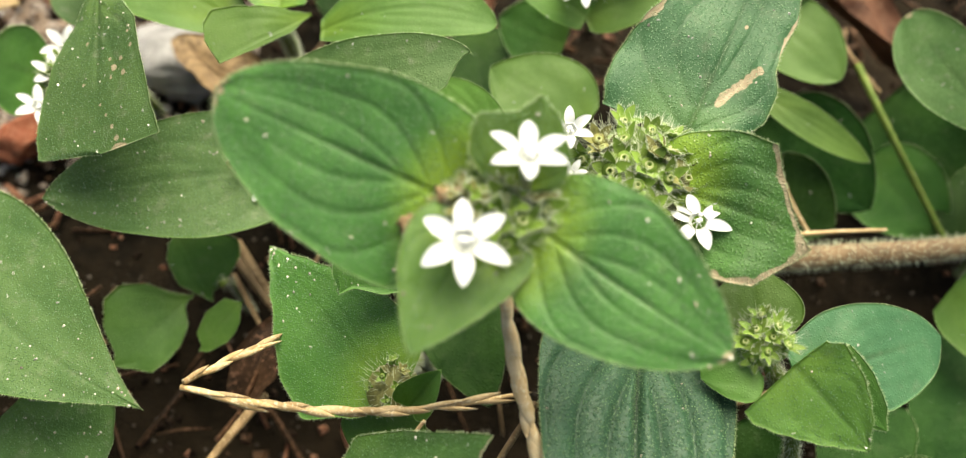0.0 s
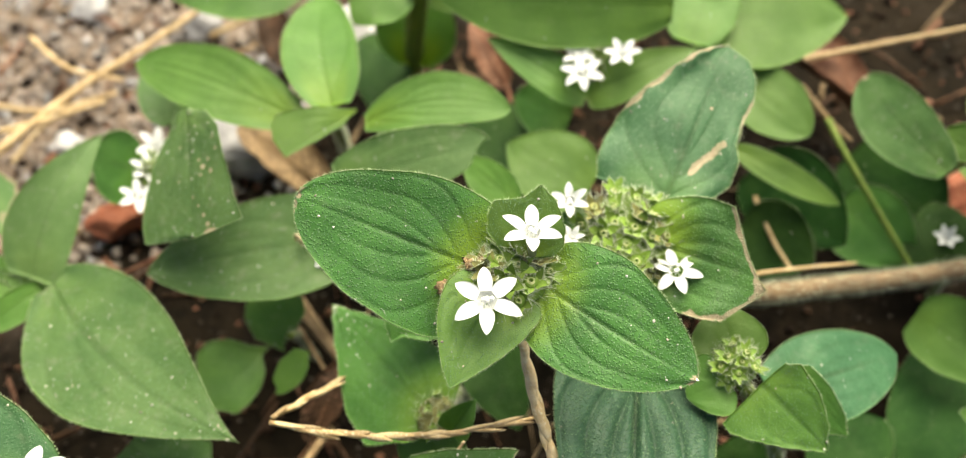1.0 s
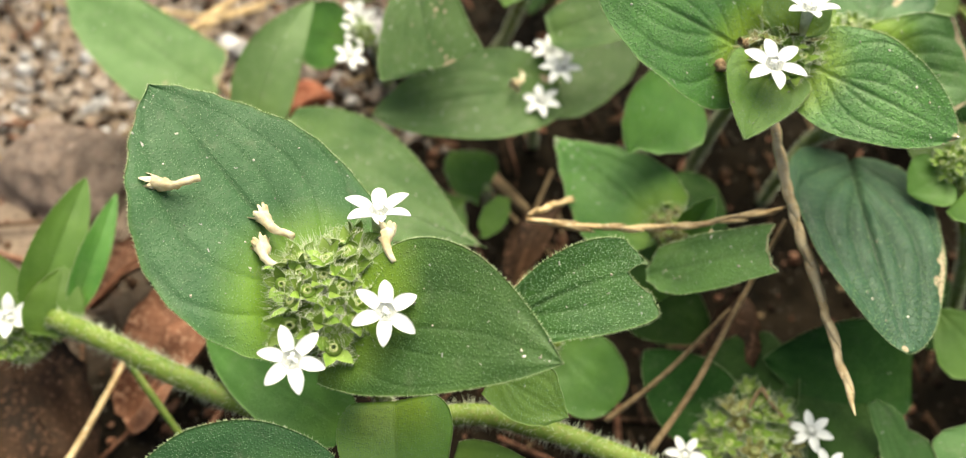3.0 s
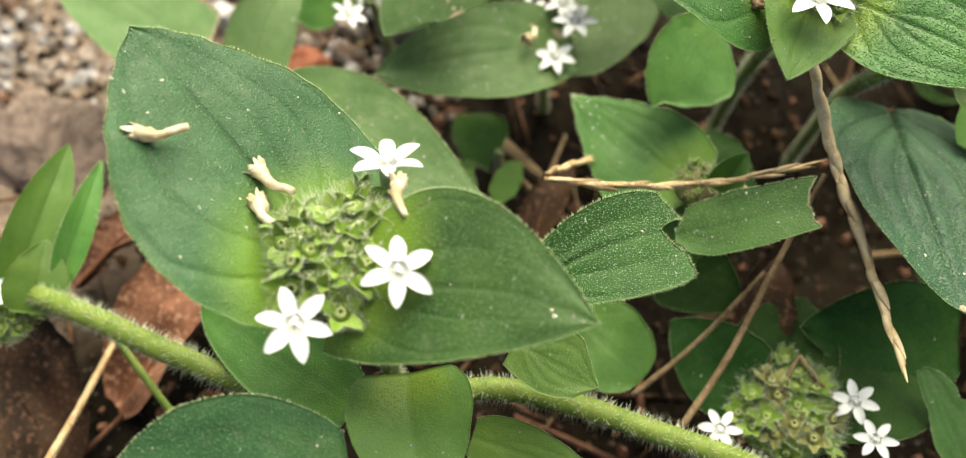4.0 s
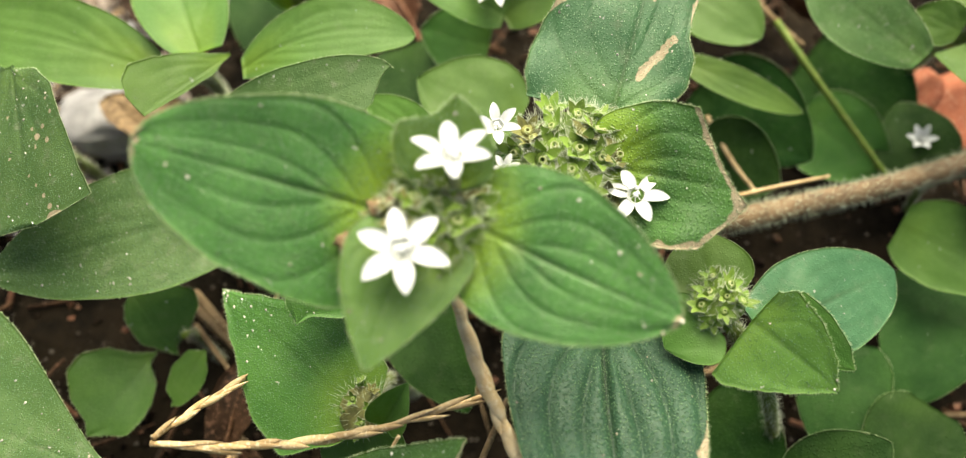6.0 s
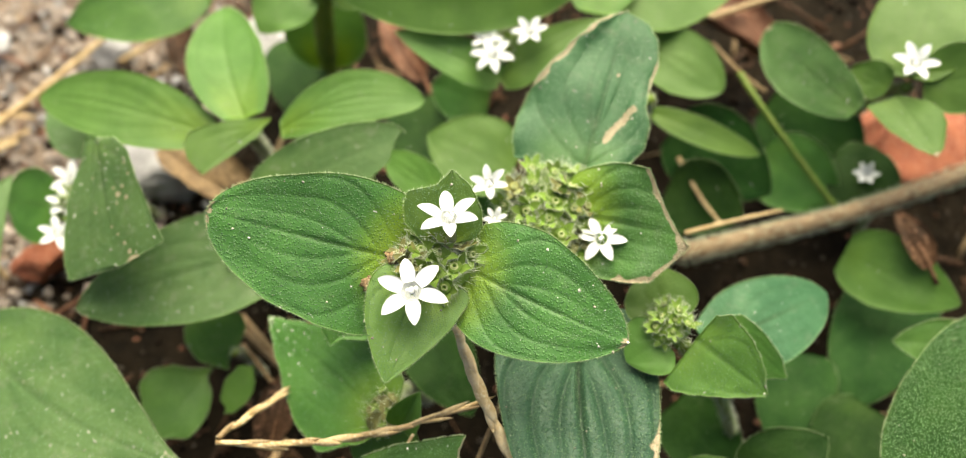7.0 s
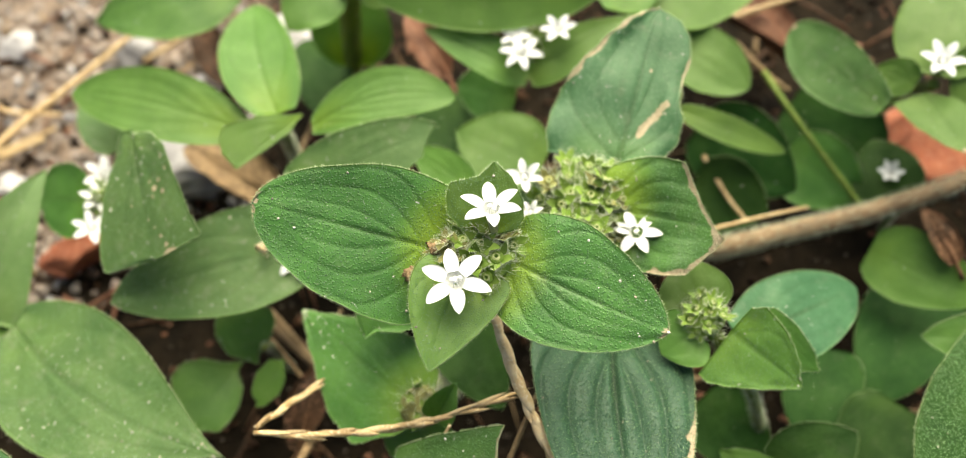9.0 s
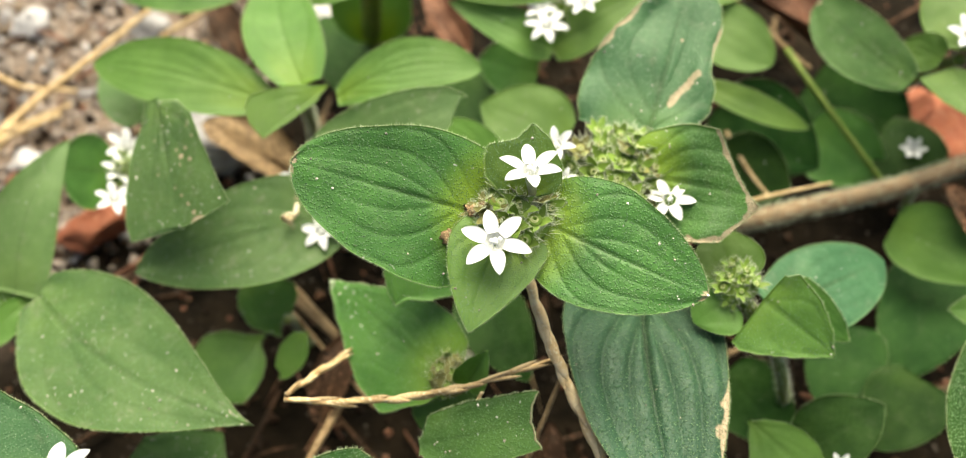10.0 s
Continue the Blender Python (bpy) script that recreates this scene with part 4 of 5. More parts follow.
under_centre = plant("low plant with bitten leaves under the dry grass stalk")
leaf(under_centre, (19.7, -2.7, 27.2), (0.4, 19.6, 30.5), 19.5, (-0.25, -0.35, 0.90), MID, "leaf with a cut-off end and pale specks", fine=2.0, relief=0.06, arch=0.015, pale=0.45, heart=(18.4, -0.7, 29.0, 6.0), sides=[(0.02, 0.1, 0.1), (0.12, 6.1, 6.8), (0.28, 11.2, 8.3), (0.45, 10.3, 8), (0.62, 7.8, 6), (0.8, 4.6, 3.2), (0.92, 1.9, 1.2), (1, 0.1, 0.1)], cup=0.05, bristle=7, grains=0.22)
leaf(under_centre, (12.6, -12.1, 30.2), (31.0, -15.7, 40.4), 9.6, (-0.50, -0.15, 0.85), DEEP, fine=1.2, relief=0.04, veins=1, burnt=0.4, pale=0.5, heart=(18.4, -0.7, 29.0, 7.0), end=[(-1, 1.0), (-0.6, 0.94), (0.0, 0.91), (0.6, 0.93), (1, 0.97)], sides=[(0.02, 0.8, 1.4), (0.12, 4.1, 3.8), (0.28, 4.4, 4.9), (0.45, 4.6, 5), (0.62, 4.4, 4.8), (0.8, 4.3, 4.2), (0.92, 4.2, 3.9), (1, 4.0, 3.6)], arch=0.015, cup=0.05, bristle=7, grains=0.22)
leaf(under_centre, (20.7, -3.9, 30.0), (24.9, -1.6, 36.0), 5.1, (-0.38, -0.74, 0.55), FRESH, rise=0.4, fall=0.8, fold=0.4, relief=0.05, veins=2, fur=0.16)
leaf(under_centre, (16.4, -0.1, 24.0), (17.8, -6.6, 14.0), 11.0, (-0.09, -0.84, 0.54), FRESH, rise=0.4, fall=0.8, relief=0.05, veins=2, fur=0.16)
flower_head(under_centre, (18.4, -0.7, 29.0), (-0.09, -0.38, 0.92), 4.0, 8, size=0.42, seed=20, old=0.6, hairs=0.3)
leaf(under_centre, (24.0, 24.0, 13.0), (31.0, 4.0, 11.0), 13.0, (0.05, -0.45, 0.89), SHADE_GREEN, rise=0.5, fall=0.8, relief=0.05, veins=2, fur=0.26)
stem(under_centre, [(18.4, 0.1, 27.0), (19.9, 10.2, 13.5), (21.4, 20.3, -14.0)], 2.4, STEM)

under_right = plant("plant with a large drooping blue-green ribbed leaf")
leaf(under_right, (52.2, 10.6, 30.8), (46.4, -31.5, 35.2), 23.8, (0.12, -0.40, 0.91), WAXY, "large blue-green ribbed leaf with a brown patch at its edge", rise=0.33, fall=0.57, fine=3.2, arch=0.06, cup=0.05, relief=0.8, veins=3, fold=0.03, pale=0.3, dry=[(0.99, 0.0, 0.8), (0.60, -0.95, 1.3), (0.70, -0.92, 1.7)], rim=[(-1, 0.5, 0.80, 1.6)], bow=0.05, lean=0.04, bristle=6, stub=1.5, groove=0.0007, grains=0.05)
leaf(under_right, (60.7, -20.3, 7.0), (34.0, -18.7, 12.0), 17.3, (0.12, -0.54, 0.83), SHADE_GREEN, rise=0.45, fall=0.8, relief=0.05, veins=2, fur=0.26)
leaf(under_right, (49.0, -23.4, 7.0), (35.3, -37.1, 9.0), 17.7, (0.11, 0.04, 0.99), SHADE_GREEN, rise=0.45, fall=0.8, relief=0.05, veins=2, fur=0.26)
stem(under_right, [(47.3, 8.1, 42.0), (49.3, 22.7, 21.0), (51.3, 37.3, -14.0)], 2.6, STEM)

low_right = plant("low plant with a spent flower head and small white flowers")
leaf(low_right, (26.0, -29.7, 8.0), (14.0, -14.6, 10.0), 13.9, (-0.29, -0.35, 0.89), SHADE_GREEN, rise=0.45, fall=0.8, relief=0.05, veins=2, fur=0.26)
leaf(low_right, (27.5, -27.5, 8.0), (37.5, -11.4, 9.0), 16.3, (-0.02, -0.05, 1.00), SHADE_GREEN, rise=0.45, fall=0.8, relief=0.05, veins=2, fur=0.26)
leaf(low_right, (54.8, -42.2, 5.4), (49.0, -29.3, 16.1), 8.6, (-0.04, -0.65, 0.76), DUSTY, relief=0.05, veins=2, fur=0.26, sides=[(0.02, 0.1, 0.1), (0.15, 2.8, 3.4), (0.35, 3.5, 5.1), (0.5, 3.1, 5), (0.58, 2.7, 4), (0.66, 2.3, 2.6), (0.76, 2.3, 2.7), (0.9, 2, 1.8), (1, 1.7, 0.1)], arch=0.015, cup=0.05)
leaf(low_right, (63.9, -42.0, 10.0), (60.4, -32.5, 10.4), 10.7, (-0.10, -0.08, 0.99), DUSTY, relief=0.05, veins=2, fur=0.26, sides=[(0.02, 0.3, 0.4), (0.12, 1.7, 2.2), (0.28, 4, 5.1), (0.45, 4.2, 6), (0.62, 4, 6.7), (0.8, 3.3, 5.9), (0.92, 2.6, 4.1), (1, 0.1, 0.1)], arch=0.015, cup=0.05)
# some cups are browned to dim this head, which sits in shade
flower_head(low_right, (29.1, -31.4, 9.0), (-0.16, -0.25, 0.96), 8.7, 20, size=1.1, seed=22, old=0.3)
flower(low_right, (38.3, -32.4, 12.5), (-0.22, -0.26, 0.94), 0.87, turn=6.0, seed=21)
flower(low_right, (39.6, -38.4, 12.0), (-0.23, -0.24, 0.94), 0.77, turn=16.0, seed=22)
flower(low_right, (17.4, -35.2, 12.0), (-0.13, -0.26, 0.96), 0.79, turn=20.0, seed=23)

right_fresh = plant("fresh green plant with a young flower bud head")
leaf(right_fresh, (63.2, 1.7, 38.0), (63.3, 10.6, 40.0), 10.6, (-0.22, -0.21, 0.95), FRESH, rise=0.45, fall=0.8, relief=0.05, veins=2, fur=0.16)
leaf(right_fresh, (70.0, 0.1, 29.8), (94.8, 10.0, 22.0), 14.0, (0.38, -0.16, 0.91), BLUISH, rise=0.46, fall=0.68, fine=1.1, cup=0.0, fur=0.2)
leaf(right_fresh, (66.5, -2.4, 39.0), (75.1, -10.6, 33.8), 14.1, (-0.06, -0.58, 0.81), FRESH, fine=1.3, pale=0.3, fold=0.08, cup=0.05, veins=1, relief=0.12, sides=[(0.02, 4.5, 8), (0.12, 5.9, 8.2), (0.28, 5.5, 7.2), (0.45, 5, 5.8), (0.62, 4, 4.4), (0.8, 2.6, 2.6), (0.92, 0.9, 1.3), (1, 0.1, 0.5)], arch=0.015, bristle=6)
leaf(right_fresh, (72.1, 1.4, 36.8), (81.0, -5.9, 27.1), 5.8, (0.13, -0.73, 0.67), MID, relief=0.05, veins=2, sides=[(0.02, 0.2, 1.2), (0.12, 2.1, 1.7), (0.28, 2.4, 2.5), (0.45, 2.5, 3.3), (0.62, 2.1, 3), (0.8, 1.6, 2.5), (0.92, 0.6, 1), (1, 0.1, 0.1)], arch=0.015, cup=0.05)
leaf(right_fresh, (62.1, -0.7, 38.0), (56.1, -2.7, 36.0), 9.2, (-0.16, -0.43, 0.89), FRESH, rise=0.45, fall=0.8, relief=0.05, veins=2, fur=0.16)
flower_head(right_fresh, (63.3, 0.6, 40.0), (-0.14, -0.28, 0.95), 3.4, 8, size=0.75, seed=25, hairs=0.5)
stem(right_fresh, [(64.4, -1.2, 37.0), (72.4, -2.2, 18.5), (80.4, -3.3, -14.0)], 2.2, STEM)

right_low = plant("shaded low plant with wide dark green leaves")
leaf(right_low, (122.6, 23.5, -6.0), (102.4, 0.7, -9.0), 18.6, (-0.11, -0.03, 0.99), SHADE_GREEN, rise=0.45, fall=0.7, pale=0.0, relief=0.05, veins=2, fur=0.26)
leaf(right_low, (75.6, -14.0, 4.0), (90.5, -10.1, 8.0), 12.2, (-0.19, -0.26, 0.95), SHADE_GREEN, rise=0.45, fall=0.8, relief=0.05, veins=2, fur=0.26)
leaf(right_low, (97.6, 12.4, -6.0), (86.5, -5.7, -8.0), 14.4, (-0.13, -0.03, 0.99), SHADE_GREEN, rise=0.45, fall=0.7, pale=0.0, relief=0.05, veins=2, fur=0.26)
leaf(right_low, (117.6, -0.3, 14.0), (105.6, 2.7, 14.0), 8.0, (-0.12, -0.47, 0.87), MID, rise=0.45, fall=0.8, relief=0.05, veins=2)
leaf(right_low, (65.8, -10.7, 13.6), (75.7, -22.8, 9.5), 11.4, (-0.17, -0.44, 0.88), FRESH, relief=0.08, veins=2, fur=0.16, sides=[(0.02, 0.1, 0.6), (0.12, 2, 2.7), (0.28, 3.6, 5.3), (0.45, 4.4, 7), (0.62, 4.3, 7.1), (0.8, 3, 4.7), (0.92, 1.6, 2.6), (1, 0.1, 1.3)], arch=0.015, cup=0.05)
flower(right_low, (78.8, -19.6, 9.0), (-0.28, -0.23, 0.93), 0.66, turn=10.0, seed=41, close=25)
leaf(right_low, (105.2, -1.6, -5.0), (91.9, -12.5, -7.0), 14.4, (-0.09, -0.07, 0.99), SHADE_GREEN, rise=0.45, fall=0.7, relief=0.05, veins=2, fur=0.26)
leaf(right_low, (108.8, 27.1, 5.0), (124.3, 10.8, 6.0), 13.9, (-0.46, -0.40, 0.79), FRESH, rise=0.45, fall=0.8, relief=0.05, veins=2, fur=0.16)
leaf(right_low, (68.3, 4.4, 0.0), (77.1, -10.3, -4.0), 13.7, (-0.20, -0.37, 0.91), SHADE_GREEN, rise=0.45, fall=0.8, relief=0.05, veins=2, fur=0.26)

right_near = plant("plant with a large coarse hairy leaf")
leaf(right_near, (95.9, -36.3, 30.8), (114.6, -0.8, 25.6), 25.0, (-0.34, 0.18, 0.92), SHADE_GREEN, "large coarse dark green hairy leaf", rise=0.35, fall=0.70, fine=2.4, fur=0.5, relief=0.12, pale=0.0, bow=0.013, bristle=10)
stem(right_near, [(98.3, -34.4, 31.0), (100.3, -28.1, 15.5), (102.3, -21.8, -14.0)], 2.6, STEM)

right_back = plant("fresh plant with rounded leaves and one white flower")
leaf(right_back, (111.6, 42.8, 28.9), (103.0, 67.8, 29.5), 11.9, (-0.59, -0.33, 0.73), DUSTY, rise=0.61, fall=0.54, fine=1.2, dry=[(0.99, 0.1, 1.0)], relief=0.05, veins=2, fur=0.26, bow=-0.025, lean=-0.062)
leaf(right_back, (119.5, 44.1, 29.8), (119.3, 27.9, 30.9), 9.6, (-0.30, 0.07, 0.95), FRESH, fine=1.1, dry=[(0.98, 0, 0.8)], relief=0.05, veins=2, fur=0.16, sides=[(0.02, 0.3, 5.8), (0.12, 1.8, 5.6), (0.28, 4.1, 5.3), (0.45, 4.8, 4.8), (0.62, 4.4, 3.7), (0.8, 2.9, 2.4), (0.92, 1.7, 1.1), (1, 0.1, 0.1)], arch=0.015, cup=0.05)
leaf(right_back, (121.1, 46.1, 32.0), (137.0, 68.3, 38.0), 17.7, (-0.17, -0.14, 0.98), FRESH, rise=0.5, fall=0.8, fine=1.1, relief=0.05, veins=2, fur=0.16)
leaf(right_back, (118.1, 45.4, 31.0), (113.4, 51.6, 31.0), 7.0, (-0.58, -0.44, 0.69), FRESH, rise=0.5, fall=0.8, relief=0.05, veins=2, fur=0.16)
leaf(right_back, (123.9, 44.6, 32.0), (140.0, 40.2, 34.0), 12.5, (-0.27, -0.65, 0.71), FRESH, rise=0.5, fall=0.8, relief=0.05, veins=2, fur=0.16)
flower(right_back, (122.0, 46.0, 35.5), (-0.10, 0.25, 0.96), 1.05, turn=8.0, tall=True, seed=26, close=22)
stem(right_back, [(122.0, 45.5, 30.0), (123.0, 56.0, 15.0), (124.0, 66.5, -14.0)], 2.2, STEM)

right_tiny = plant("small shaded sprig with one white bud")
leaf(right_tiny, (118.9, 36.3, 3.0), (120.7, 54.0, 5.0), 13.8, (-0.43, -0.06, 0.90), SHADE_GREEN, rise=0.5, fall=0.8, relief=0.05, veins=2, fur=0.26)
flower(right_tiny, (119.9, 43.8, 6.0), (-0.30, -0.36, 0.89), 0.72, turn=8.0, seed=27, close=35)
stem(right_tiny, [(118.9, 36.3, 3.0), (118.9, 37.2, 1.5), (118.9, 38.1, -14.0)], 1.5, STEM)

back_right = plant("plant with long smooth fresh leaves")
leaf(back_right, (78.9, 72.8, 26.7), (91.7, 58.7, 22.9), 13.3, (-0.12, -0.41, 0.91), FRESH, rise=0.57, fall=0.64, fine=1.1, relief=0.05, veins=2, fur=0.16, bow=0.006)
leaf(back_right, (76.0, 55.1, 24.3), (97.0, 47.4, 14.5), 5.8, (0.18, -0.54, 0.82), FRESH, rise=0.58, fall=0.76, fine=1.1, relief=0.05, veins=2, fur=0.16, bow=0.023)
leaf(back_right, (78.9, 48.7, 8.0), (92.7, 40.4, 4.0), 15.6, (-0.16, -0.63, 0.76), SHADE_GREEN, rise=0.5, fall=0.8, relief=0.05, veins=2, fur=0.26)
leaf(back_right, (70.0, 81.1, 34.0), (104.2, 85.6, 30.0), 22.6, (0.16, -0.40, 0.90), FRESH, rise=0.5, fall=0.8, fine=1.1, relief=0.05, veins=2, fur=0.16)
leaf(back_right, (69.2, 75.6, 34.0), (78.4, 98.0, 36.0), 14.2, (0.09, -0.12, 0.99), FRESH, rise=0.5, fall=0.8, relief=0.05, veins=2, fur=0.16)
leaf(back_right, (83.4, 60.9, 12.0), (99.7, 43.9, 5.0), 18.4, (-0.29, -0.59, 0.75), SHADE_GREEN, rise=0.5, fall=0.8, relief=0.05, veins=2, fur=0.26)
leaf(back_right, (108.5, 69.3, 6.0), (123.2, 50.7, 2.0), 20.6, (-0.44, -0.51, 0.74), SHADE_GREEN, rise=0.5, fall=0.8, relief=0.05, veins=2, fur=0.26)
leaf(back_right, (102.0, 55.6, 4.0), (114.8, 42.0, 0.0), 16.1, (-0.36, -0.55, 0.75), MID, rise=0.5, fall=0.8, relief=0.05, veins=2)
stem(back_right, [(76.2, 58.2, 25.0), (78.2, 66.7, 12.5), (80.2, 75.2, -14.0)], 2.4, STEM)
stem(back_right, [(99.6, 69.1, 16.0), (102.0, 59.2, 14.0), (107.1, 46.6, 9.0), (112.6, 36.8, 3.0)], 1.4, STEM, fur=0.3, dense=3)

back_flowers = plant("fresh plant with trough-shaped leaves and white flowers")
leaf(back_flowers, (47.5, 64.2, 32.0), (28.4, 72.9, 40.8), 8.6, (0.17, -0.48, 0.86), FRESH, rise=0.44, fall=0.86, fine=1.2, fold=0.08, relief=0.05, veins=2, fur=0.16, bow=-0.010, lean=-0.005)
leaf(back_flowers, (47.1, 64.8, 31.7), (69.3, 69.0, 38.7), 9.3, (-0.15, -0.40, 0.91), FRESH, rise=0.42, fall=1.02, fine=1.2, fold=0.08, relief=0.05, veins=2, fur=0.16, bow=0.017, lean=0.007)
leaf(back_flowers, (65.0, 76.8, 42.8), (18.9, 78.1, 48.4), 16.5, (0.03, -0.79, 0.61), FRESH, rise=0.62, fall=0.70, fine=1.2, relief=0.05, veins=2, fur=0.16, bow=-0.013)
flower(back_flowers, (46.3, 64.2, 38.5), (-0.06, -0.50, 0.86), 1.03, turn=10.0, seed=28)
flower(back_flowers, (45.8, 68.5, 39.0), (-0.05, -0.52, 0.85), 0.88, turn=0.0, seed=29, close=15)
flower(back_flowers, (54.2, 67.2, 40.0), (-0.09, -0.51, 0.85), 0.87, turn=22.0, seed=30, close=15)
flower_head(back_flowers, (49.3, 69.9, 35.0), (-0.06, -0.47, 0.88), 3.7, 9, size=0.8, seed=30)
stem(back_flowers, [(48.8, 70.1, 34.0), (51.8, 88.3, 17.0), (54.8, 106.5, -14.0)], 2.2, STEM)

back_fresh = plant("fresh light green plant with four smooth leaves in a cross")
leaf(back_fresh, (-8.0, 56.5, 38.0), (-43.2, 74.9, 38.6), 13.6, (-0.13, -0.30, 0.95), FRESH, rise=0.65, fall=0.73, fine=1.2, relief=0.1, arch=0.08, pale=0.45, fur=0.16, bow=0.011)
leaf(back_fresh, (-1.2, 57.2, 40.2), (-5.3, 88.0, 41.7), 14.1, (0.10, -0.38, 0.92), FRESH, rise=0.49, fall=0.71, fine=1.4, relief=0.14, veins=1, fold=0.06, pale=0.45, bow=-0.040, lean=-0.014)
leaf(back_fresh, (4.8, 54.7, 37.8), (32.2, 53.8, 40.3), 10.3, (-0.06, -0.38, 0.92), FRESH, rise=0.65, fall=0.56, fine=1.2, relief=0.1, arch=0.08, pale=0.45, fur=0.16, bow=-0.080, lean=-0.047)
leaf(back_fresh, (3.5, 56.7, 39.4), (-7.5, 42.7, 43.0), 7.4, (0.57, -0.25, 0.78), FRESH, relief=0.1, cup=0.05, pale=0.45, fur=0.16, sides=[(0.02, 0.1, 0.4), (0.12, 0.3, 1.5), (0.28, 1, 3.4), (0.45, 0.8, 4.9), (0.62, 0.7, 6.2), (0.8, 0.4, 7), (0.92, 0.2, 6), (1, 0.1, 3.7)], arch=0.015)
stem(back_fresh, [(-2.0, 55.9, 39.0), (-3.8, 65.8, 25.0), (-6.7, 77.1, 8.0), (-9.5, 85.3, -3.0)], 2.4, STEM)

mid_back = plant("plant with a dusty pointed leaf and rounded fresh leaves")
leaf(mid_back, (0.6, 39.7, 38.8), (28.5, 41.9, 45.3), 12.2, (-0.16, -0.37, 0.91), DUSTY, rise=0.43, fall=0.56, fine=1.2, end=[(-1, 1.0), (-0.3, 0.98), (0.3, 0.92), (1, 0.86)], fur=0.26, bow=0.027, lean=0.009)
leaf(mid_back, (46.1, 44.4, 27.0), (31.3, 54.8, 30.0), 15.5, (-0.04, -0.34, 0.94), FRESH, rise=0.5, fall=0.8, fine=1.1, relief=0.05, veins=2, fur=0.16)
leaf(mid_back, (32.3, 36.6, 34.0), (22.9, 48.4, 34.0), 7.0, (-0.34, -0.27, 0.90), FRESH, rise=0.5, fall=0.8, relief=0.05, veins=2, fur=0.16)
leaf(mid_back, (45.0, 70.7, 20.0), (33.1, 77.4, 20.0), 12.7, (-0.32, -0.58, 0.75), MID, rise=0.5, fall=0.8, relief=0.05, veins=2)
leaf(mid_back, (43.8, 46.8, 22.0), (36.8, 42.1, 20.0), 14.5, (0.11, -0.53, 0.84), MID, rise=0.5, fall=0.8, relief=0.05, veins=2)
leaf(mid_back, (29.0, 80.0, 14.0), (31.0, 56.0, 12.0), 15.0, (-0.10, -0.40, 0.91), SHADE_GREEN, rise=0.5, fall=0.8, relief=0.05, veins=2, fur=0.26)
stem(mid_back, [(45.0, 45.5, 26.0), (46.0, 54.8, 13.0), (47.0, 64.1, -14.0)], 2.2, STEM)

low_left = plant("tiny fresh seedlings in the shade")
leaf(low_left, (-20.2, 32.8, 14.7), (-14.7, 24.2, 7.0), 11.5, (0.27, -0.54, 0.80), MID, relief=0.05, veins=2, sides=[(0.02, 0.1, 0.1), (0.12, 3.1, 2), (0.28, 6.6, 3.2), (0.45, 8.1, 3.4), (0.62, 7.4, 3.4), (0.8, 4.4, 1.9), (0.92, 0.5, 0.8), (1, 0.1, 0.1)], arch=0.015, cup=0.05)
leaf(low_left, (-16.6, 23.4, 10.4), (-27.0, 11.3, 9.3), 13.5, (0.36, -0.39, 0.85), MID, relief=0.05, veins=2, sides=[(0.02, 0.1, 0.1), (0.12, 0.2, 2), (0.28, 3.3, 6.7), (0.45, 4.5, 8.7), (0.62, 4.9, 8.6), (0.8, 4.6, 5.9), (0.92, 1.8, 1.2), (1, 0.1, 0.1)], arch=0.015, cup=0.05)
leaf(low_left, (-8.2, 21.0, 12.5), (-14.7, 14.4, 8.4), 5.5, (0.11, -0.59, 0.80), FRESH, relief=0.05, veins=2, fur=0.16, sides=[(0.02, 0.3, 0.1), (0.12, 1, 2.2), (0.28, 2.1, 2.6), (0.45, 2.5, 3), (0.62, 2.5, 2.6), (0.8, 1.8, 2), (0.92, 1.3, 0.1), (1, 0.1, 0.1)], arch=0.015, cup=0.05)
stem(low_left, [(-12.6, 25.6, 10.0), (-12.6, 28.6, 5.0), (-12.6, 31.6, -14.0)], 1.2, STEM)

low_middle = plant("low plant with spotted leaves near the soil")
leaf(low_middle, (-37.9, 3.1, 14.1), (-23.0, -9.5, 12.7), 16.3, (-0.07, -0.19, 0.98), DUSTY, relief=0.05, veins=2, fur=0.16, sides=[(0.02, 2, 3.8), (0.12, 3.7, 4.9), (0.28, 6.4, 6.7), (0.45, 8, 7), (0.62, 9.6, 6.7), (0.8, 6.4, 4.4), (0.92, 2, 2), (1, 0.1, 0.1)], arch=0.015, cup=0.05, bristle=4, grains=0.35)
leaf(low_middle, (-2.1, -13.6, 12.0), (7.7, -24.6, 9.0), 14.0, (-0.13, -0.36, 0.92), MID, rise=0.4, fall=0.4, relief=0.05, veins=2, fur=0.26)
leaf(low_middle, (14.2, -1.1, 10.0), (27.1, -11.4, 8.0), 13.7, (-0.23, -0.45, 0.86), SHADE_GREEN, rise=0.4, fall=0.8, relief=0.05, veins=2, fur=0.26)
stem(low_middle, [(-2.1, -17.5, 19.0), (-2.1, -11.8, 9.5), (-2.1, -6.1, -14.0)], 1.6, STEM)

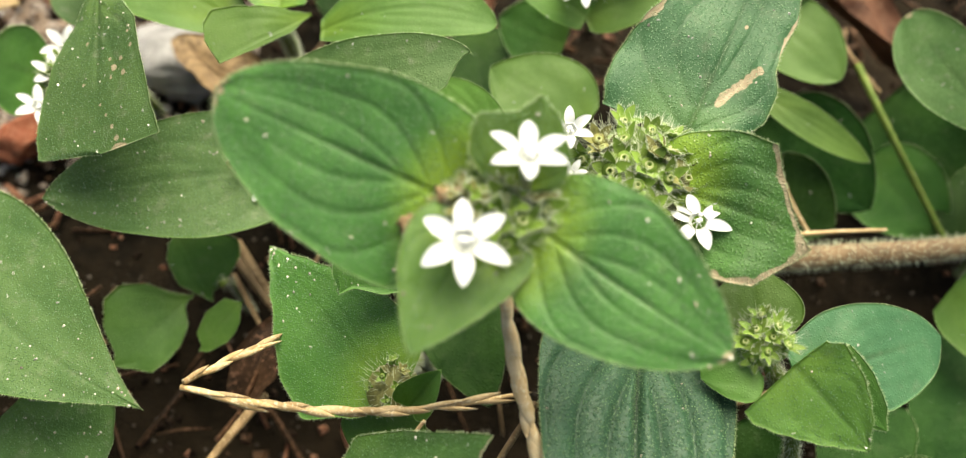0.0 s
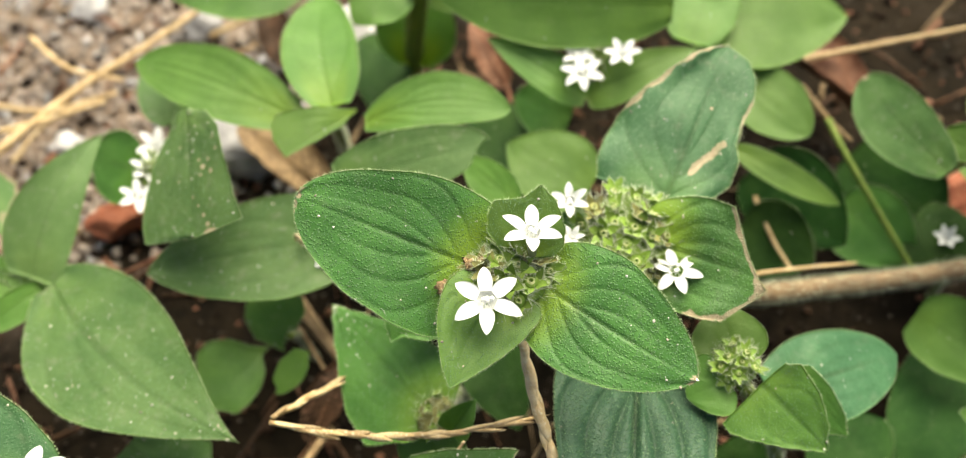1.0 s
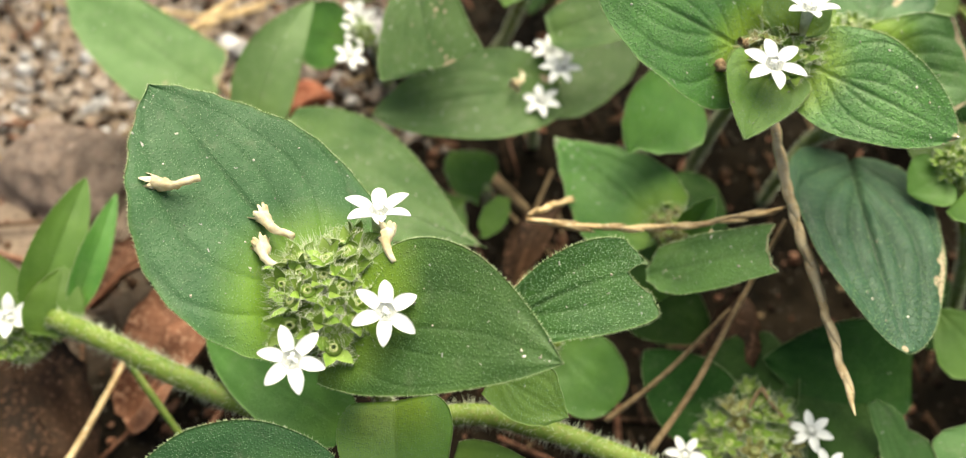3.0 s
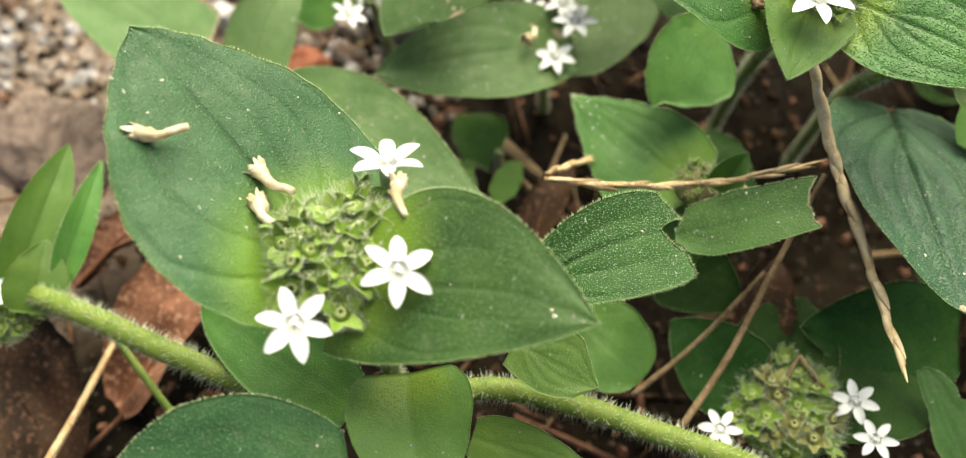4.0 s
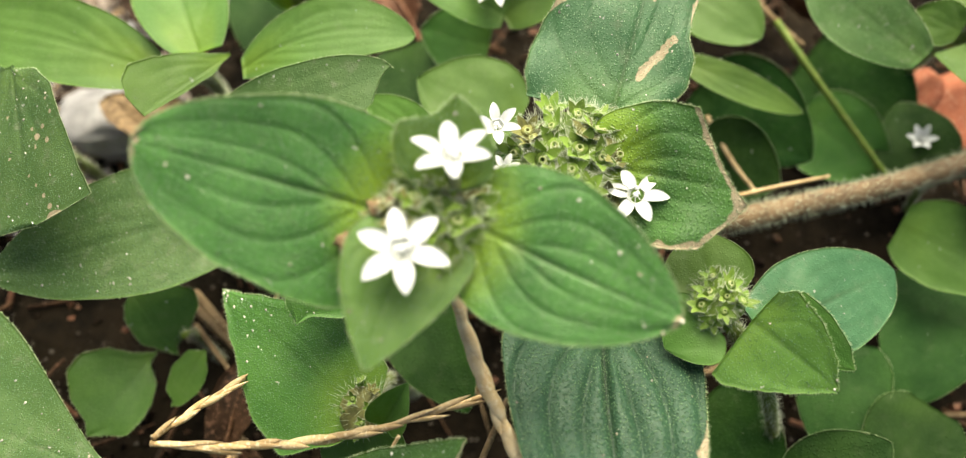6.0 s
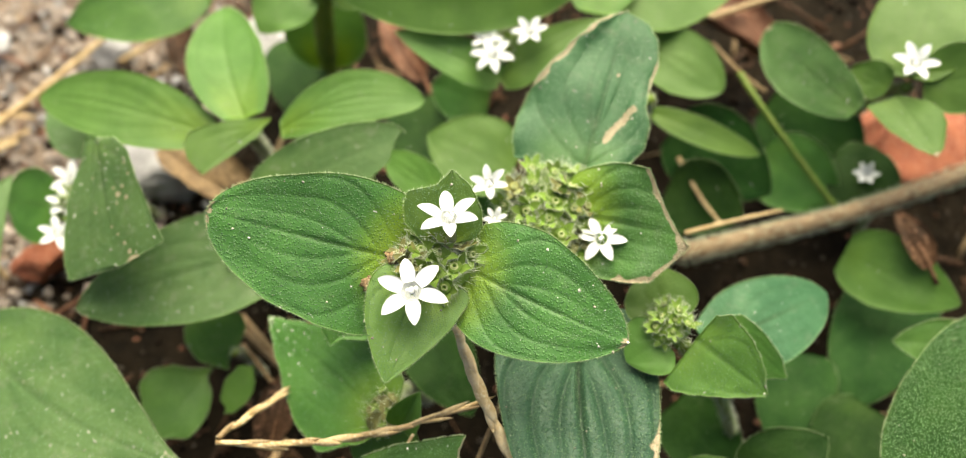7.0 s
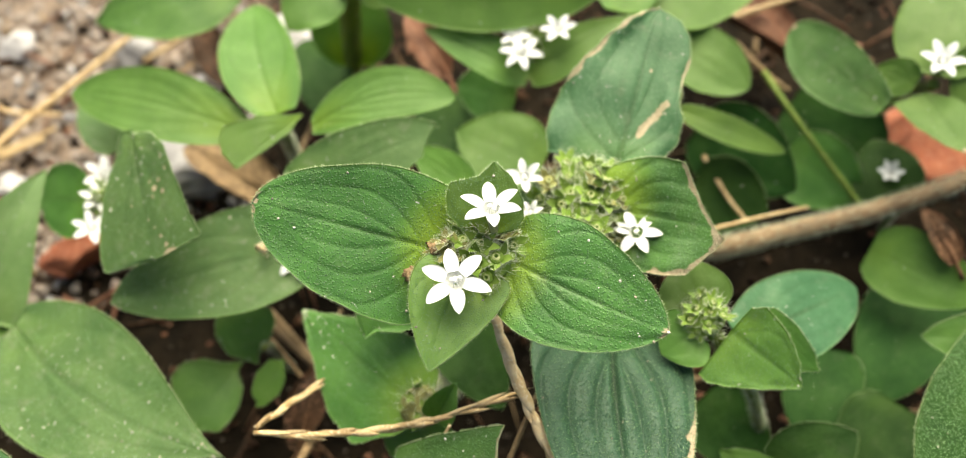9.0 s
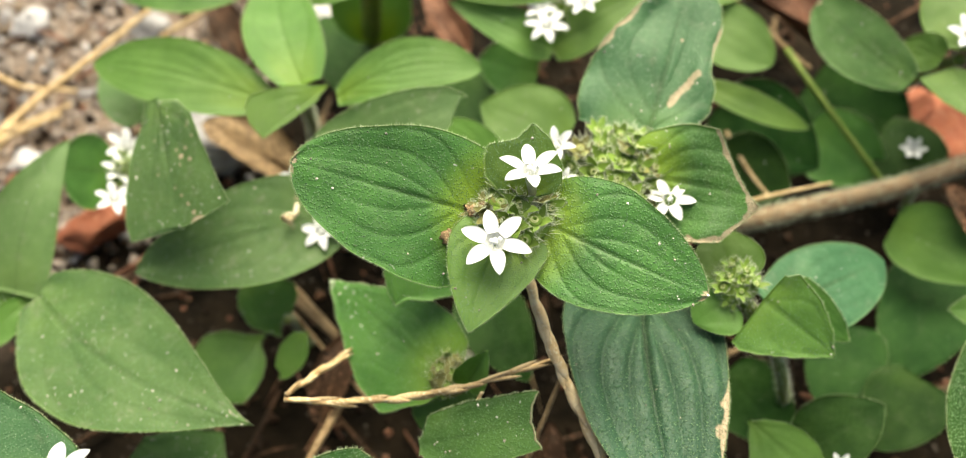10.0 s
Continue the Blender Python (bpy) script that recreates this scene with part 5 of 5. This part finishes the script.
far_back = plant("tall plant with drooping leaves at the edge of the bare soil")
leaf(far_back, (-10.8, 102.3, 36.9), (-44.1, 101.8, 33.8), 18.5, (-0.06, -0.46, 0.89), MID, rise=0.66, fall=0.99, relief=0.05, veins=2, bow=-0.009)
leaf(far_back, (10.2, 96.8, 38.0), (-0.7, 87.8, 34.0), 13.5, (0.06, -0.46, 0.88), FRESH, rise=0.5, fall=0.8, relief=0.05, veins=2, fur=0.16)
leaf(far_back, (15.4, 93.3, 38.0), (34.2, 91.8, 40.0), 10.9, (-0.13, -0.80, 0.59), FRESH, rise=0.5, fall=0.8, relief=0.05, veins=2, fur=0.16)
leaf(far_back, (2.0, 112.0, 10.0), (0.5, 86.0, 8.0), 16.0, (0.05, -0.30, 0.95), SHADE_GREEN, rise=0.5, fall=0.8, relief=0.05, veins=2, fur=0.26)
stem(far_back, [(14.3, 93.1, 40.0), (11.4, 95.5, 25.0), (8.5, 102.1, 6.0), (7.2, 106.2, -2.0)], 5.0, STEM, fur=0.6, dense=6)
leaf(far_back, (9.9, 97.6, 12.0), (13.5, 107.7, 34.0), 18.2, (-0.08, -0.90, 0.43), FRESH, rise=0.6, fall=0.9, fold=0.1, pale=1.0, relief=0.05, veins=1, fur=0.16)

# ---- dry stalks ----
def stalk(name, points, thick, label, seed=0, plain=False, mat=STRAW, splay=0.12):
    """A dry grass seed stalk: a thin axis clasped by overlapping husks; plain: a bare straw. Points in mm."""
    rng = random.Random(seed)
    line = glide(points, 10)
    ob = thing(name, label, "dry grass", "dry grass stalks")
    verts, faces = [], []
    r = thick * MM * (0.5 if plain else 0.28)
    tube(verts, faces, line, [r * (1 - 0.35 * k / len(line)) for k in range(len(line))], 8, seed, 0.2)
    part("axis", mesh_of("axis", verts, faces, mat), ob)
    if plain:
        return ob
    gone, nxt, side = 0.0, 0.0, 1
    whole = sum((q - p).length for p, q in zip(line, line[1:]))
    for k in range(len(line) - 1):
        step = (line[k + 1] - line[k]).length
        while nxt < gone + step:
            root = line[k].lerp(line[k + 1], (nxt - gone) / step)
            x, z, y = frame_of(line[k + 1] - line[k], (0.0, -0.5, 0.86))
            side = -side
            slim = 1 - 0.45 * (nxt / whole) ** 2
            if nxt > whole - 3.2 * MM:
                break
            husk(ob, root, (y + x * side * rng.uniform(0.0, splay) + z * rng.uniform(-0.04, 0.13)).normalized(), x * side * 0.6 + z, thick * slim, rng, mat)
            nxt += 1.8 * MM * rng.uniform(0.6, 1.5)
        gone += step
    return ob


def husk(ob, root, way, face, thick, rng, mat):
    """One boat-shaped husk."""
    x, z, y = frame_of(way, face)
    long, wide = 5.2 * MM * rng.uniform(0.7, 1.3), thick * MM * 0.34 * rng.uniform(0.7, 1.3)
    verts, faces = [], []
    for i in range(6):
        u = i / 5
        w = wide * (math.sin(math.pi * (0.12 + 0.86 * u)) ** 0.8)
        for j in range(7):
            a = math.pi * (j / 6 - 0.5) * 1.25
            verts.append(root + y * (long * u) + x * (w * math.sin(a)) + z * (w * 0.75 * math.cos(a) + 0.12 * MM))
    for i in range(5):
        for j in range(6):
            q = i * 7 + j
            faces.append((q, q + 1, q + 8, q + 7))
        faces.append((i * 7 + 6, i * 7, i * 7 + 7, i * 7 + 13))
    faces.append(tuple(range(7)))
    faces.append(tuple(range(41, 34, -1)))
    part("husk", mesh_of("husk", verts, faces, mat), ob)



stalk("dry_grass_stalk", [(-6.3, -3.4, 35.0), (2.3, -5.2, 35.0), (13.4, -6.4, 35.0), (24.6, -6.1, 35.5), (35.1, -4.6, 36.0)], 1.45, "straw-coloured dry grass seed stalk across the leaves", seed=1)
stalk("dry_grass_stalk", [(-5.9, -3.0, 35.6), (-1.8, 1.8, 32.0), (2.6, 7.0, 27.6)], 1.4, "short dry grass spike beside the longer stalk", seed=2)
stalk("dry_grass_stalk", [(32.2, 2.3, 50.0), (33.0, -2.5, 46.0), (34.8, -8.8, 40.0), (37.4, -16.4, 34.0), (39.3, -25.6, 29.0), (40.6, -33.8, 26.0)], 2.3, "drooping braided dry grass seed stalk", seed=3, mat=STRAW_PALE, splay=0.12)
stalk("dry_thread", [(23.2, -7.8, 35.5), (21.8, -9.0, 34.5), (19.8, -9.7, 34.0)], 0.5, "thin curled dry thread hanging from the grass stalk", seed=50, plain=True)
stalk("dry_thread", [(22.4, -8.6, 34.8), (20.7, -10.6, 33.5), (18.8, -11.4, 33.5)], 0.5, "thin curled dry thread with a withered tip", seed=51, plain=True)
stalk("straw", [(5.9, -26.8, 8.0), (16.2, -21.5, 14.0), (27.3, -14.2, 22.0)], 1.05, "dry straw leaning among the leaves", seed=20, plain=True, mat=STRAW_BROWN)
stalk("straw", [(12.2, -33.6, 10.0), (20.2, -25.2, 16.0), (27.6, -15.6, 24.0), (36.5, -4.5, 33.0)], 1.2, "dry straw leaning under the grass stalk", seed=21, plain=True, mat=STRAW_BROWN)
stalk("straw", [(27.9, -30.1, 12.0), (30.4, -26.3, 13.0), (31.7, -24.9, 14.0)], 0.8, "thin dry straw standing in the spent head", seed=22, plain=True, mat=STRAW_BROWN)
stalk("straw", [(31.7, -24.9, 14.0), (33.0, -27.6, 13.0), (35.5, -31.0, 12.0)], 0.8, "thin dry straw bent over the spent head", seed=23, plain=True, mat=STRAW_BROWN)
stalk("straw", [(-88.8, -33.1, 6.0), (-84.6, -21.4, 7.0), (-78.8, -0.6, 8.0)], 1.5, "dry straw on the soil beside the runner", seed=24, plain=True)
stalk("straw", [(-13.0, 30.9, 4.0), (-6.0, 19.6, 5.0), (2.5, 6.5, 6.0)], 1.1, "brown dry straw lying on the soil", seed=25, plain=True, mat=STRAW_BROWN)
stalk("straw", [(-6.5, 12.5, 4.0), (-3.2, 22.7, 5.0), (1.7, 34.6, 5.0)], 1.1, "thin brown straw on the soil", seed=26, plain=True, mat=STRAW_BROWN)
stalk("straw", [(82.3, 53.9, 10.0), (84.4, 44.1, 8.0), (87.2, 37.7, 6.0)], 1.1, "dry straw beside the hairy brown stem", seed=27, plain=True)
stalk("straw", [(77.2, 32.3, 14.0), (87.7, 33.8, 13.0), (97.6, 34.9, 12.0)], 0.8, "thin dry straw along the hairy brown stem", seed=28, plain=True)
stalk("straw", [(96.8, 87.3, 16.0), (112.7, 90.4, 16.0), (140.5, 93.5, 18.0)], 1.8, "pale dry straw between the leaves", seed=29, plain=True)
stalk("straw", [(95.5, 77.5, 18.0), (100.3, 71.7, 14.0), (106.7, 69.5, 8.0)], 1.6, "brown dry straw between the leaves", seed=30, plain=True, mat=STRAW_BROWN)
stalk("straw", [(-99.5, 76.3, 4.0), (-79.1, 102.7, 5.0), (-64.1, 116.4, 6.0), (-49.9, 130.7, 7.0)], 2.3, "wide pale straw across the bare soil", seed=31, plain=True)
stalk("straw", [(-97.3, 125.3, 5.0), (-83.3, 112.1, 5.0), (-67.1, 106.2, 5.0)], 1.2, "thin straw on the bare soil", seed=32, plain=True)
stalk("straw", [(-100.9, 100.0, 5.0), (-83.8, 96.5, 5.0), (-67.6, 101.7, 5.0)], 1.4, "thin straw on the bare soil", seed=33, plain=True)
stalk("straw", [(-95.2, 90.9, 4.0), (-81.5, 94.2, 5.0), (-69.4, 97.6, 6.0)], 1.8, "straw on the bare soil", seed=34, plain=True)
stalk("straw", [(-88.7, 80.4, 4.0), (-84.8, 89.3, 5.0), (-78.5, 96.2, 6.0)], 1.3, "thin straw on the bare soil", seed=35, plain=True)
stalk("straw", [(-47.6, 122.0, 4.0), (-35.0, 129.7, 5.0), (-22.7, 141.7, 5.0)], 1.6, "straw behind the fresh plant", seed=36, plain=True)
stalk("straw", [(-14.0, 35.1, 5.0), (-6.8, 26.1, 5.0), (-1.3, 19.1, 5.0)], 1.8, "brown dry straw on the soil", seed=37, plain=True, mat=STRAW_BROWN)
stalk("straw", [(-13.1, 36.8, 5.0), (-8.3, 29.9, 5.0), (-4.3, 23.9, 5.0)], 2.0, "brown dry straw on the soil", seed=38, plain=True, mat=STRAW_BROWN)
stalk("straw", [(-4.5, 9.0, 4.0), (-8.1, 2.5, 5.0), (-11.7, -3.2, 5.0)], 1.8, "brown dry straw on the soil", seed=39, plain=True, mat=STRAW_BROWN)



# ---- stones, brick pieces, dead leaves, litter ----
def lump_mesh(name, size, mat, seed, rough=0.16, sharp=False):
    """A broken stone or brick chip of that size in mm, with worn uneven faces."""
    bm = bmesh.new()
    bmesh.ops.create_icosphere(bm, subdivisions=4, radius=1.0)
    rng = random.Random(seed)
    cuts = []
    for _ in range(9 if sharp else 6):
        n = Vector((rng.uniform(-1, 1), rng.uniform(-1, 1), rng.uniform(-1, 1))).normalized()
        cuts.append((n, rng.uniform(0.55, 0.8)))
    for v in bm.verts:
        for n, d in cuts:
            over = v.co.dot(n) - d
            if over > 0:
                v.co -= n * over * 0.93
        v.co *= 1 + rough * noise.noise(v.co * 2.3 + Vector((seed, 0, 0))) + 0.25 * rough * noise.noise(v.co * 9 + Vector((0, seed, 0)))
        v.co = Vector((v.co.x * size[0], v.co.y * size[1], v.co.z * size[2])) * (MM * 0.62)
    me = bpy.data.meshes.new(name)
    bm.to_mesh(me)
    bm.free()
    me.materials.append(mat)
    me.polygons.foreach_set("use_smooth", [True] * len(me.polygons))
    return me


def chip(name, at, size, mat, label, category, seed, turn=0.0, group="stones and chips"):
    ob = single(name, lump_mesh(name, size, mat, seed, sharp=mat is BRICK), label, category, group)
    ob.matrix_basis = pose(at[0] * MM, at[1] * MM, at[2] * MM, 8, -6, turn)
    return ob


def dead_leaf(at, long, wide, turn, seed, label, lift=20, curl=0.5, mat=DEAD_LEAF):
    """A curled brown leaf; at, long and wide in mm."""
    rng = random.Random(seed)
    verts, faces, nu, nv = [], [], 22, 12
    for layer in (0, 1):
        for i in range(nu + 1):
            u = i / nu
            w = wide / 2 * ((u + 0.03) ** 0.55 * (1.02 - u) ** 0.7 * 1.75)
            for j in range(nv + 1):
                v = -1 + 2 * j / nv
                q = Vector((u * 3, v * 2, seed))
                z = curl * w * v * v + long * 0.10 * math.sin(u * 3) + 0.12 * wide * noise.noise(q) - 0.1 * math.exp(-(v * 6) ** 2)
                verts.append(Vector((v * w * (1 + 0.12 * noise.noise(q * 3)), (u - 0.5) * long, z - 0.18 * layer)) * MM)
    row, size = nv + 1, (nu + 1) * (nv + 1)
    for i in range(nu):
        for j in range(nv):
            a = i * row + j
            faces.append((a, a + 1, a + row + 1, a + row))
            faces.append((a + size, a + size + row, a + size + row + 1, a + size + 1))
    rim = [i * row for i in range(nu)] + [nu * row + j for j in range(nv)] + [i * row + nv for i in range(nu, 0, -1)] + [j for j in range(nv, 0, -1)]
    for a, c in zip(rim, rim[1:] + rim[:1]):
        faces.append((a, a + size, c + size, c))
    ob = thing("dead_leaf", label, "dead leaf", "dead leaves")
    part("blade", mesh_of("blade", verts, faces, mat), ob)
    verts, faces = [], []
    rib = [Vector((0.03 * long * math.sin(k * 0.7), (-0.78 + 0.135 * k) * long, long * 0.10 * math.sin(max(0.0, -0.28 + 0.135 * k) * 3) + 0.15)) * MM for k in range(9)]
    tube(verts, faces, rib, [MM * (0.5 - 0.045 * k) for k in range(9)], 7, seed, 0.2)
    part("stalk", mesh_of("stalk", verts, faces, mat), ob)
    ob.matrix_basis = pose(at[0] * MM, at[1] * MM, at[2] * MM, lift, rng.uniform(-15, 15), turn)
    return ob


def withered(at, way, face, long, seed, label, mat=WITHERED):
    """A fallen dry flower: a bent tube that ends in shrivelled petals; in mm."""
    rng = random.Random(seed)
    x, z, y = frame_of(way, face)
    ob = thing("withered_flower", label, "flower", "withered flowers")
    root = V(at)
    line = [root + y * (long * MM * k / 8) + x * (0.5 * MM * math.sin(k * 0.5)) + z * (0.25 * MM + 0.2 * MM * math.sin(k * 0.45)) for k in range(9)]
    verts, faces = [], []
    tube(verts, faces, line, [MM * r for r in (0.95, 0.88, 0.70, 0.58, 0.52, 0.48, 0.45, 0.45, 0.46)], 10, seed, 0.7)
    part("flower_tube", mesh_of("flower_tube", verts, faces, mat), ob)
    for k in range(11):
        a, reach, twist = 2 * math.pi * k / 11 + rng.uniform(-0.3, 0.3), min(0.4 * long, rng.uniform(0.9, 1.9)), rng.uniform(-0.7, 0.7)
        out = x * math.cos(a) + z * math.sin(a) * 0.8
        side = y.cross(out).normalized()
        spread, curl = rng.uniform(0.25, 0.75), rng.uniform(-0.5, 0.7)
        verts, faces = [], []
        for i in range(6):
            u = i / 5
            mid = line[0] + y * MM * (0.35 - reach * u) + out * MM * (0.62 + reach * (spread * u + curl * u * u * 0.4))
            across = (side * math.cos(twist * u) + out * math.sin(twist * u)) * MM * (0.12 + 0.34 * math.sin(math.pi * (0.25 + 0.7 * u))) * rng.uniform(0.85, 1.15)
            bend = out * MM * rng.uniform(0.02, 0.16)
            thick = side.cross(y) * 0.06 * MM
            verts += [mid - across, mid + bend + thick, mid + across, mid + bend - thick]
        for i in range(5):
            for j in range(4):
                q, r = i * 4 + j, i * 4 + (j + 1) % 4
                faces.append((q, r, r + 4, q + 4))
        faces += [(3, 2, 1, 0), (20, 21, 22, 23)]
        part("petal", mesh_of("petal", verts, faces, mat, smooth=False), ob)
    return ob


def settle(x, y, up=0.0):
    """A place on the soil, mm."""
    return (x, y, ground_height(x * MM, y * MM) / MM + up)


chip("brick_chip", (-60.0, 63.8, 2.0), (16, 9, 8), BRICK, "orange-red broken brick chip on the soil", "brick chip", 1, 10)
chip("brick_chip", (137.8, 56.7, -5.0), (34, 22, 12), BRICK, "red broken brick piece half under leaves", "brick chip", 2, 20)
chip("brick_chip", (128.7, 58.7, 0.0), (14, 10, 8), BRICK, "red broken brick chip beside the stem", "brick chip", 3, 40)
chip("stone", (-34.7, 84.0, 2.0), (22, 15, 10), STONE, "pale grey angular stone on the soil", "stone", 4, -35)
chip("stone", (-7.1, 122.0, 2.0), (12, 16, 9), STONE, "pale grey stone behind the fresh plant", "stone", 5, 10)
chip("stone", (-79.5, 89.9, 0.0), (9, 6, 5), STONE, "small pale stone on bare soil", "stone", 6, 0)
chip("stone", (-112.1, 46.0, 0.0), (26, 30, 12), STONE2, "broad pinkish stone sunk in the soil", "stone", 7, 0)
chip("stone", (-86.6, 141.9, 0.0), (10, 7, 6), STONE, "small pale stone on bare soil", "stone", 8, 30)
chip("stone", (-52.4, 132.2, 0.0), (9, 8, 6), STONE, "small pale stone on bare soil", "stone", 9, 70)
dead_leaf((27.8, 100.7, 12.0), 20, 11, 15, 1, "curled brown dead leaf between the stems", mat=DEAD_RED)
dead_leaf((101.6, 87.5, 10.0), 34, 22, 60, 2, "brown dead leaf behind the stems", mat=DEAD_RED)
dead_leaf((118.5, 23.1, 12.0), 12, 7, 10, 3, "small tan dead leaf by the hairy stem")
dead_leaf((-67.8, -6.4, 6.0), 40, 26, -50, 4, "reddish-brown dead leaf under the runner", mat=DEAD_RED)
dead_leaf((-98.4, -14.9, 3.0), 36, 26, 30, 5, "dull brown dead leaf on the soil")
dead_leaf((29.5, -12.9, 8.0), 20, 12, -20, 6, "brown dead leaf under the straws")
dead_leaf((-83.5, 11.8, 6.0), 26, 14, -70, 7, "brown dead leaf beside the runner", mat=DEAD_RED)
dead_leaf((-29.0, 120.4, 4.0), 20, 12, 20, 10, "brown dead leaf at the edge of bare soil")
dead_leaf((-21.5, 75.0, 6.0), 26, 15, 55, 11, "light brown dead leaf beside the grey stone", mat=HUSK_BROWN)
dead_leaf((-3.5, 14.5, 6.0), 20, 10, -35, 12, "brown dead leaf under the straws")
withered((-53.2, -20.7, 66.9), (1.00, -0.00, 0.00), (0.33, -0.44, 0.84), 5.6, 1, "dry withered flower lying on a broad leaf")
withered((-41.5, -20.9, 59.5), (0.73, -0.68, 0.00), (0.25, -0.43, 0.87), 5.6, 2, "pale withered flower by the flower head")
withered((-41.4, -24.9, 58.2), (0.52, -0.86, 0.00), (0.25, -0.41, 0.88), 4.6, 3, "pale withered flower by the flower head")
withered((-24.9, -25.6, 60.6), (0.11, -0.99, 0.00), (0.15, -0.43, 0.89), 4.6, 4, "brown withered flower standing in the head")
withered((-6.2, 33.0, 32.0), (0.55, 0.80, -0.10), (0.00, -0.50, 0.86), 3.2, 7, "crumpled tan withered flower beside the dusty head")
withered((25.9, 5.2, 62.0), (0.96, 0.27, 0.00), (0.05, -0.42, 0.91), 2.1, 5, "brown withered flower caught beside the head", HUSK_BROWN)
withered((22.5, 3.3, 60.0), (0.62, -0.78, 0.00), (0.08, -0.40, 0.91), 1.8, 6, "tiny brown withered flower beside the head", HUSK_BROWN)


def gravel_mesh(count, seed, box, sizes, mats):
    """Loose grit strewn over a stretch of the soil, denser towards the open side."""
    rng = random.Random(seed)
    verts, faces, slots = [], [], []
    shape = [(-1, -0.7, -0.5), (0.9, -0.8, -0.4), (1, 0.6, -0.5), (-0.7, 0.9, -0.4), (-0.6, -0.5, 0.5), (0.55, -0.4, 0.6), (0.5, 0.55, 0.45), (-0.5, 0.45, 0.6)]
    quads = [(0, 3, 2, 1), (4, 5, 6, 7), (0, 1, 5, 4), (1, 2, 6, 5), (2, 3, 7, 6), (3, 0, 4, 7)]
    for _ in range(count):
        px, py = rng.uniform(box[0], box[1]), rng.uniform(box[2], box[3])
        s = rng.uniform(*sizes) * rng.uniform(0.5, 1.0)
        turn = Matrix.Rotation(rng.uniform(0, 6.28), 3, "Z") @ Matrix.Rotation(rng.uniform(-0.6, 0.6), 3, "X")
        base = Vector((px, py, 0)) * MM
        base.z = ground_height(base.x, base.y) + s * 0.2 * MM
        n = len(verts)
        for q in shape:
            verts.append(base + turn @ (Vector(q) * (s * 0.5 * MM * rng.uniform(0.75, 1.2))))
        faces += [tuple(n + k for k in f) for f in quads]
        slots += [rng.randrange(len(mats))] * 6
    me = mesh_of("gravel", verts, faces, mats, smooth=False)
    me.polygons.foreach_set("material_index", slots)
    return me


GRIT = plain_material("grit", (0.17, 0.13, 0.105), (0.33, 0.275, 0.235), 500.0, 0.85, 0.0001, c=(0.44, 0.39, 0.35), random_value=0.28)
# crumb colour taken near black, standing in for shade under the plants
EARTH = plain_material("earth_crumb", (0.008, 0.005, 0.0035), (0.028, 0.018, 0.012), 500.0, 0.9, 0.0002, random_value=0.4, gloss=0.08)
single("gravel", gravel_mesh(6500, 4, (-185, -20, 50, 240), (1.0, 4.4), [GRIT, GRIT, GRIT, EARTH, STONE]), "pale loose grit strewn over bare soil", "gravel", kind="stuff")
single("soil_crumbs", gravel_mesh(3000, 5, (-150, 150, -80, 150), (0.8, 3.2), [EARTH, EARTH, DEAD_RED, DEAD_LEAF]), "crumbly soil crumbs darkened to carry the shade under the plants", "soil", kind="stuff")


def grains_mesh(seed):
    """Tiny pale crumbs resting on the upper sides of the leaves."""
    rng = random.Random(seed)
    verts, faces = [], []
    for place, up in resting:
        s = MM * (0.04 + 0.21 * rng.random() ** 6)
        x, z, y = frame_of((rng.uniform(-1, 1), rng.uniform(-1, 1), 0.1), up)
        n = len(verts)
        for k in range(5):
            a = 2 * math.pi * k / 5
            r = s * rng.uniform(0.6, 1.4)
            verts.append(place + x * math.cos(a) * r + y * math.sin(a) * r)
        verts.append(place + up * s * rng.uniform(0.8, 1.4) + x * s * rng.uniform(-0.4, 0.4))
        faces += [(n + k, n + (k + 1) % 5, n + 5) for k in range(5)]
    return mesh_of("dust_grains", verts, faces, GRAIN, smooth=False)


def litter_mesh(count, seed, box):
    """Short broken bits of dry stalk and leaf."""
    rng = random.Random(seed)
    verts, faces, slots = [], [], []
    for _ in range(count):
        x, y = rng.uniform(box[0], box[1]), rng.uniform(box[2], box[3])
        a, long = rng.uniform(0, 3.14), rng.uniform(4, 22)
        dx, dy = math.cos(a) * long / 2, math.sin(a) * long / 2
        up = rng.uniform(0.3, 2.5)
        pts = [Vector(settle(x - dx, y - dy, up + rng.uniform(0, 2))) * MM, Vector(settle(x, y, up + rng.uniform(0.2, 2))) * MM, Vector(settle(x + dx, y + dy, up + rng.uniform(0, 2))) * MM]
        r = rng.uniform(0.2, 0.75) * MM
        n = len(faces)
        tube(verts, faces, pts, [r, r, r * 0.7], 6, rng.random() * 9, 0.3)
        slots += [rng.choice((0, 1, 1, 1, 2))] * (len(faces) - n)
    me = mesh_of("plant_litter", verts, faces, [STRAW_BROWN, DEAD_LEAF, DEAD_RED])
    me.polygons.foreach_set("material_index", slots)
    return me


GRAIN = plain_material("dust_grain", (0.38, 0.32, 0.24), (0.72, 0.69, 0.61), 900.0, 0.8, 0.00002, random_value=0.45)
single("dust_grains", grains_mesh(7), "pale dust grains and crumbs lying on the leaves", "dust", kind="stuff")
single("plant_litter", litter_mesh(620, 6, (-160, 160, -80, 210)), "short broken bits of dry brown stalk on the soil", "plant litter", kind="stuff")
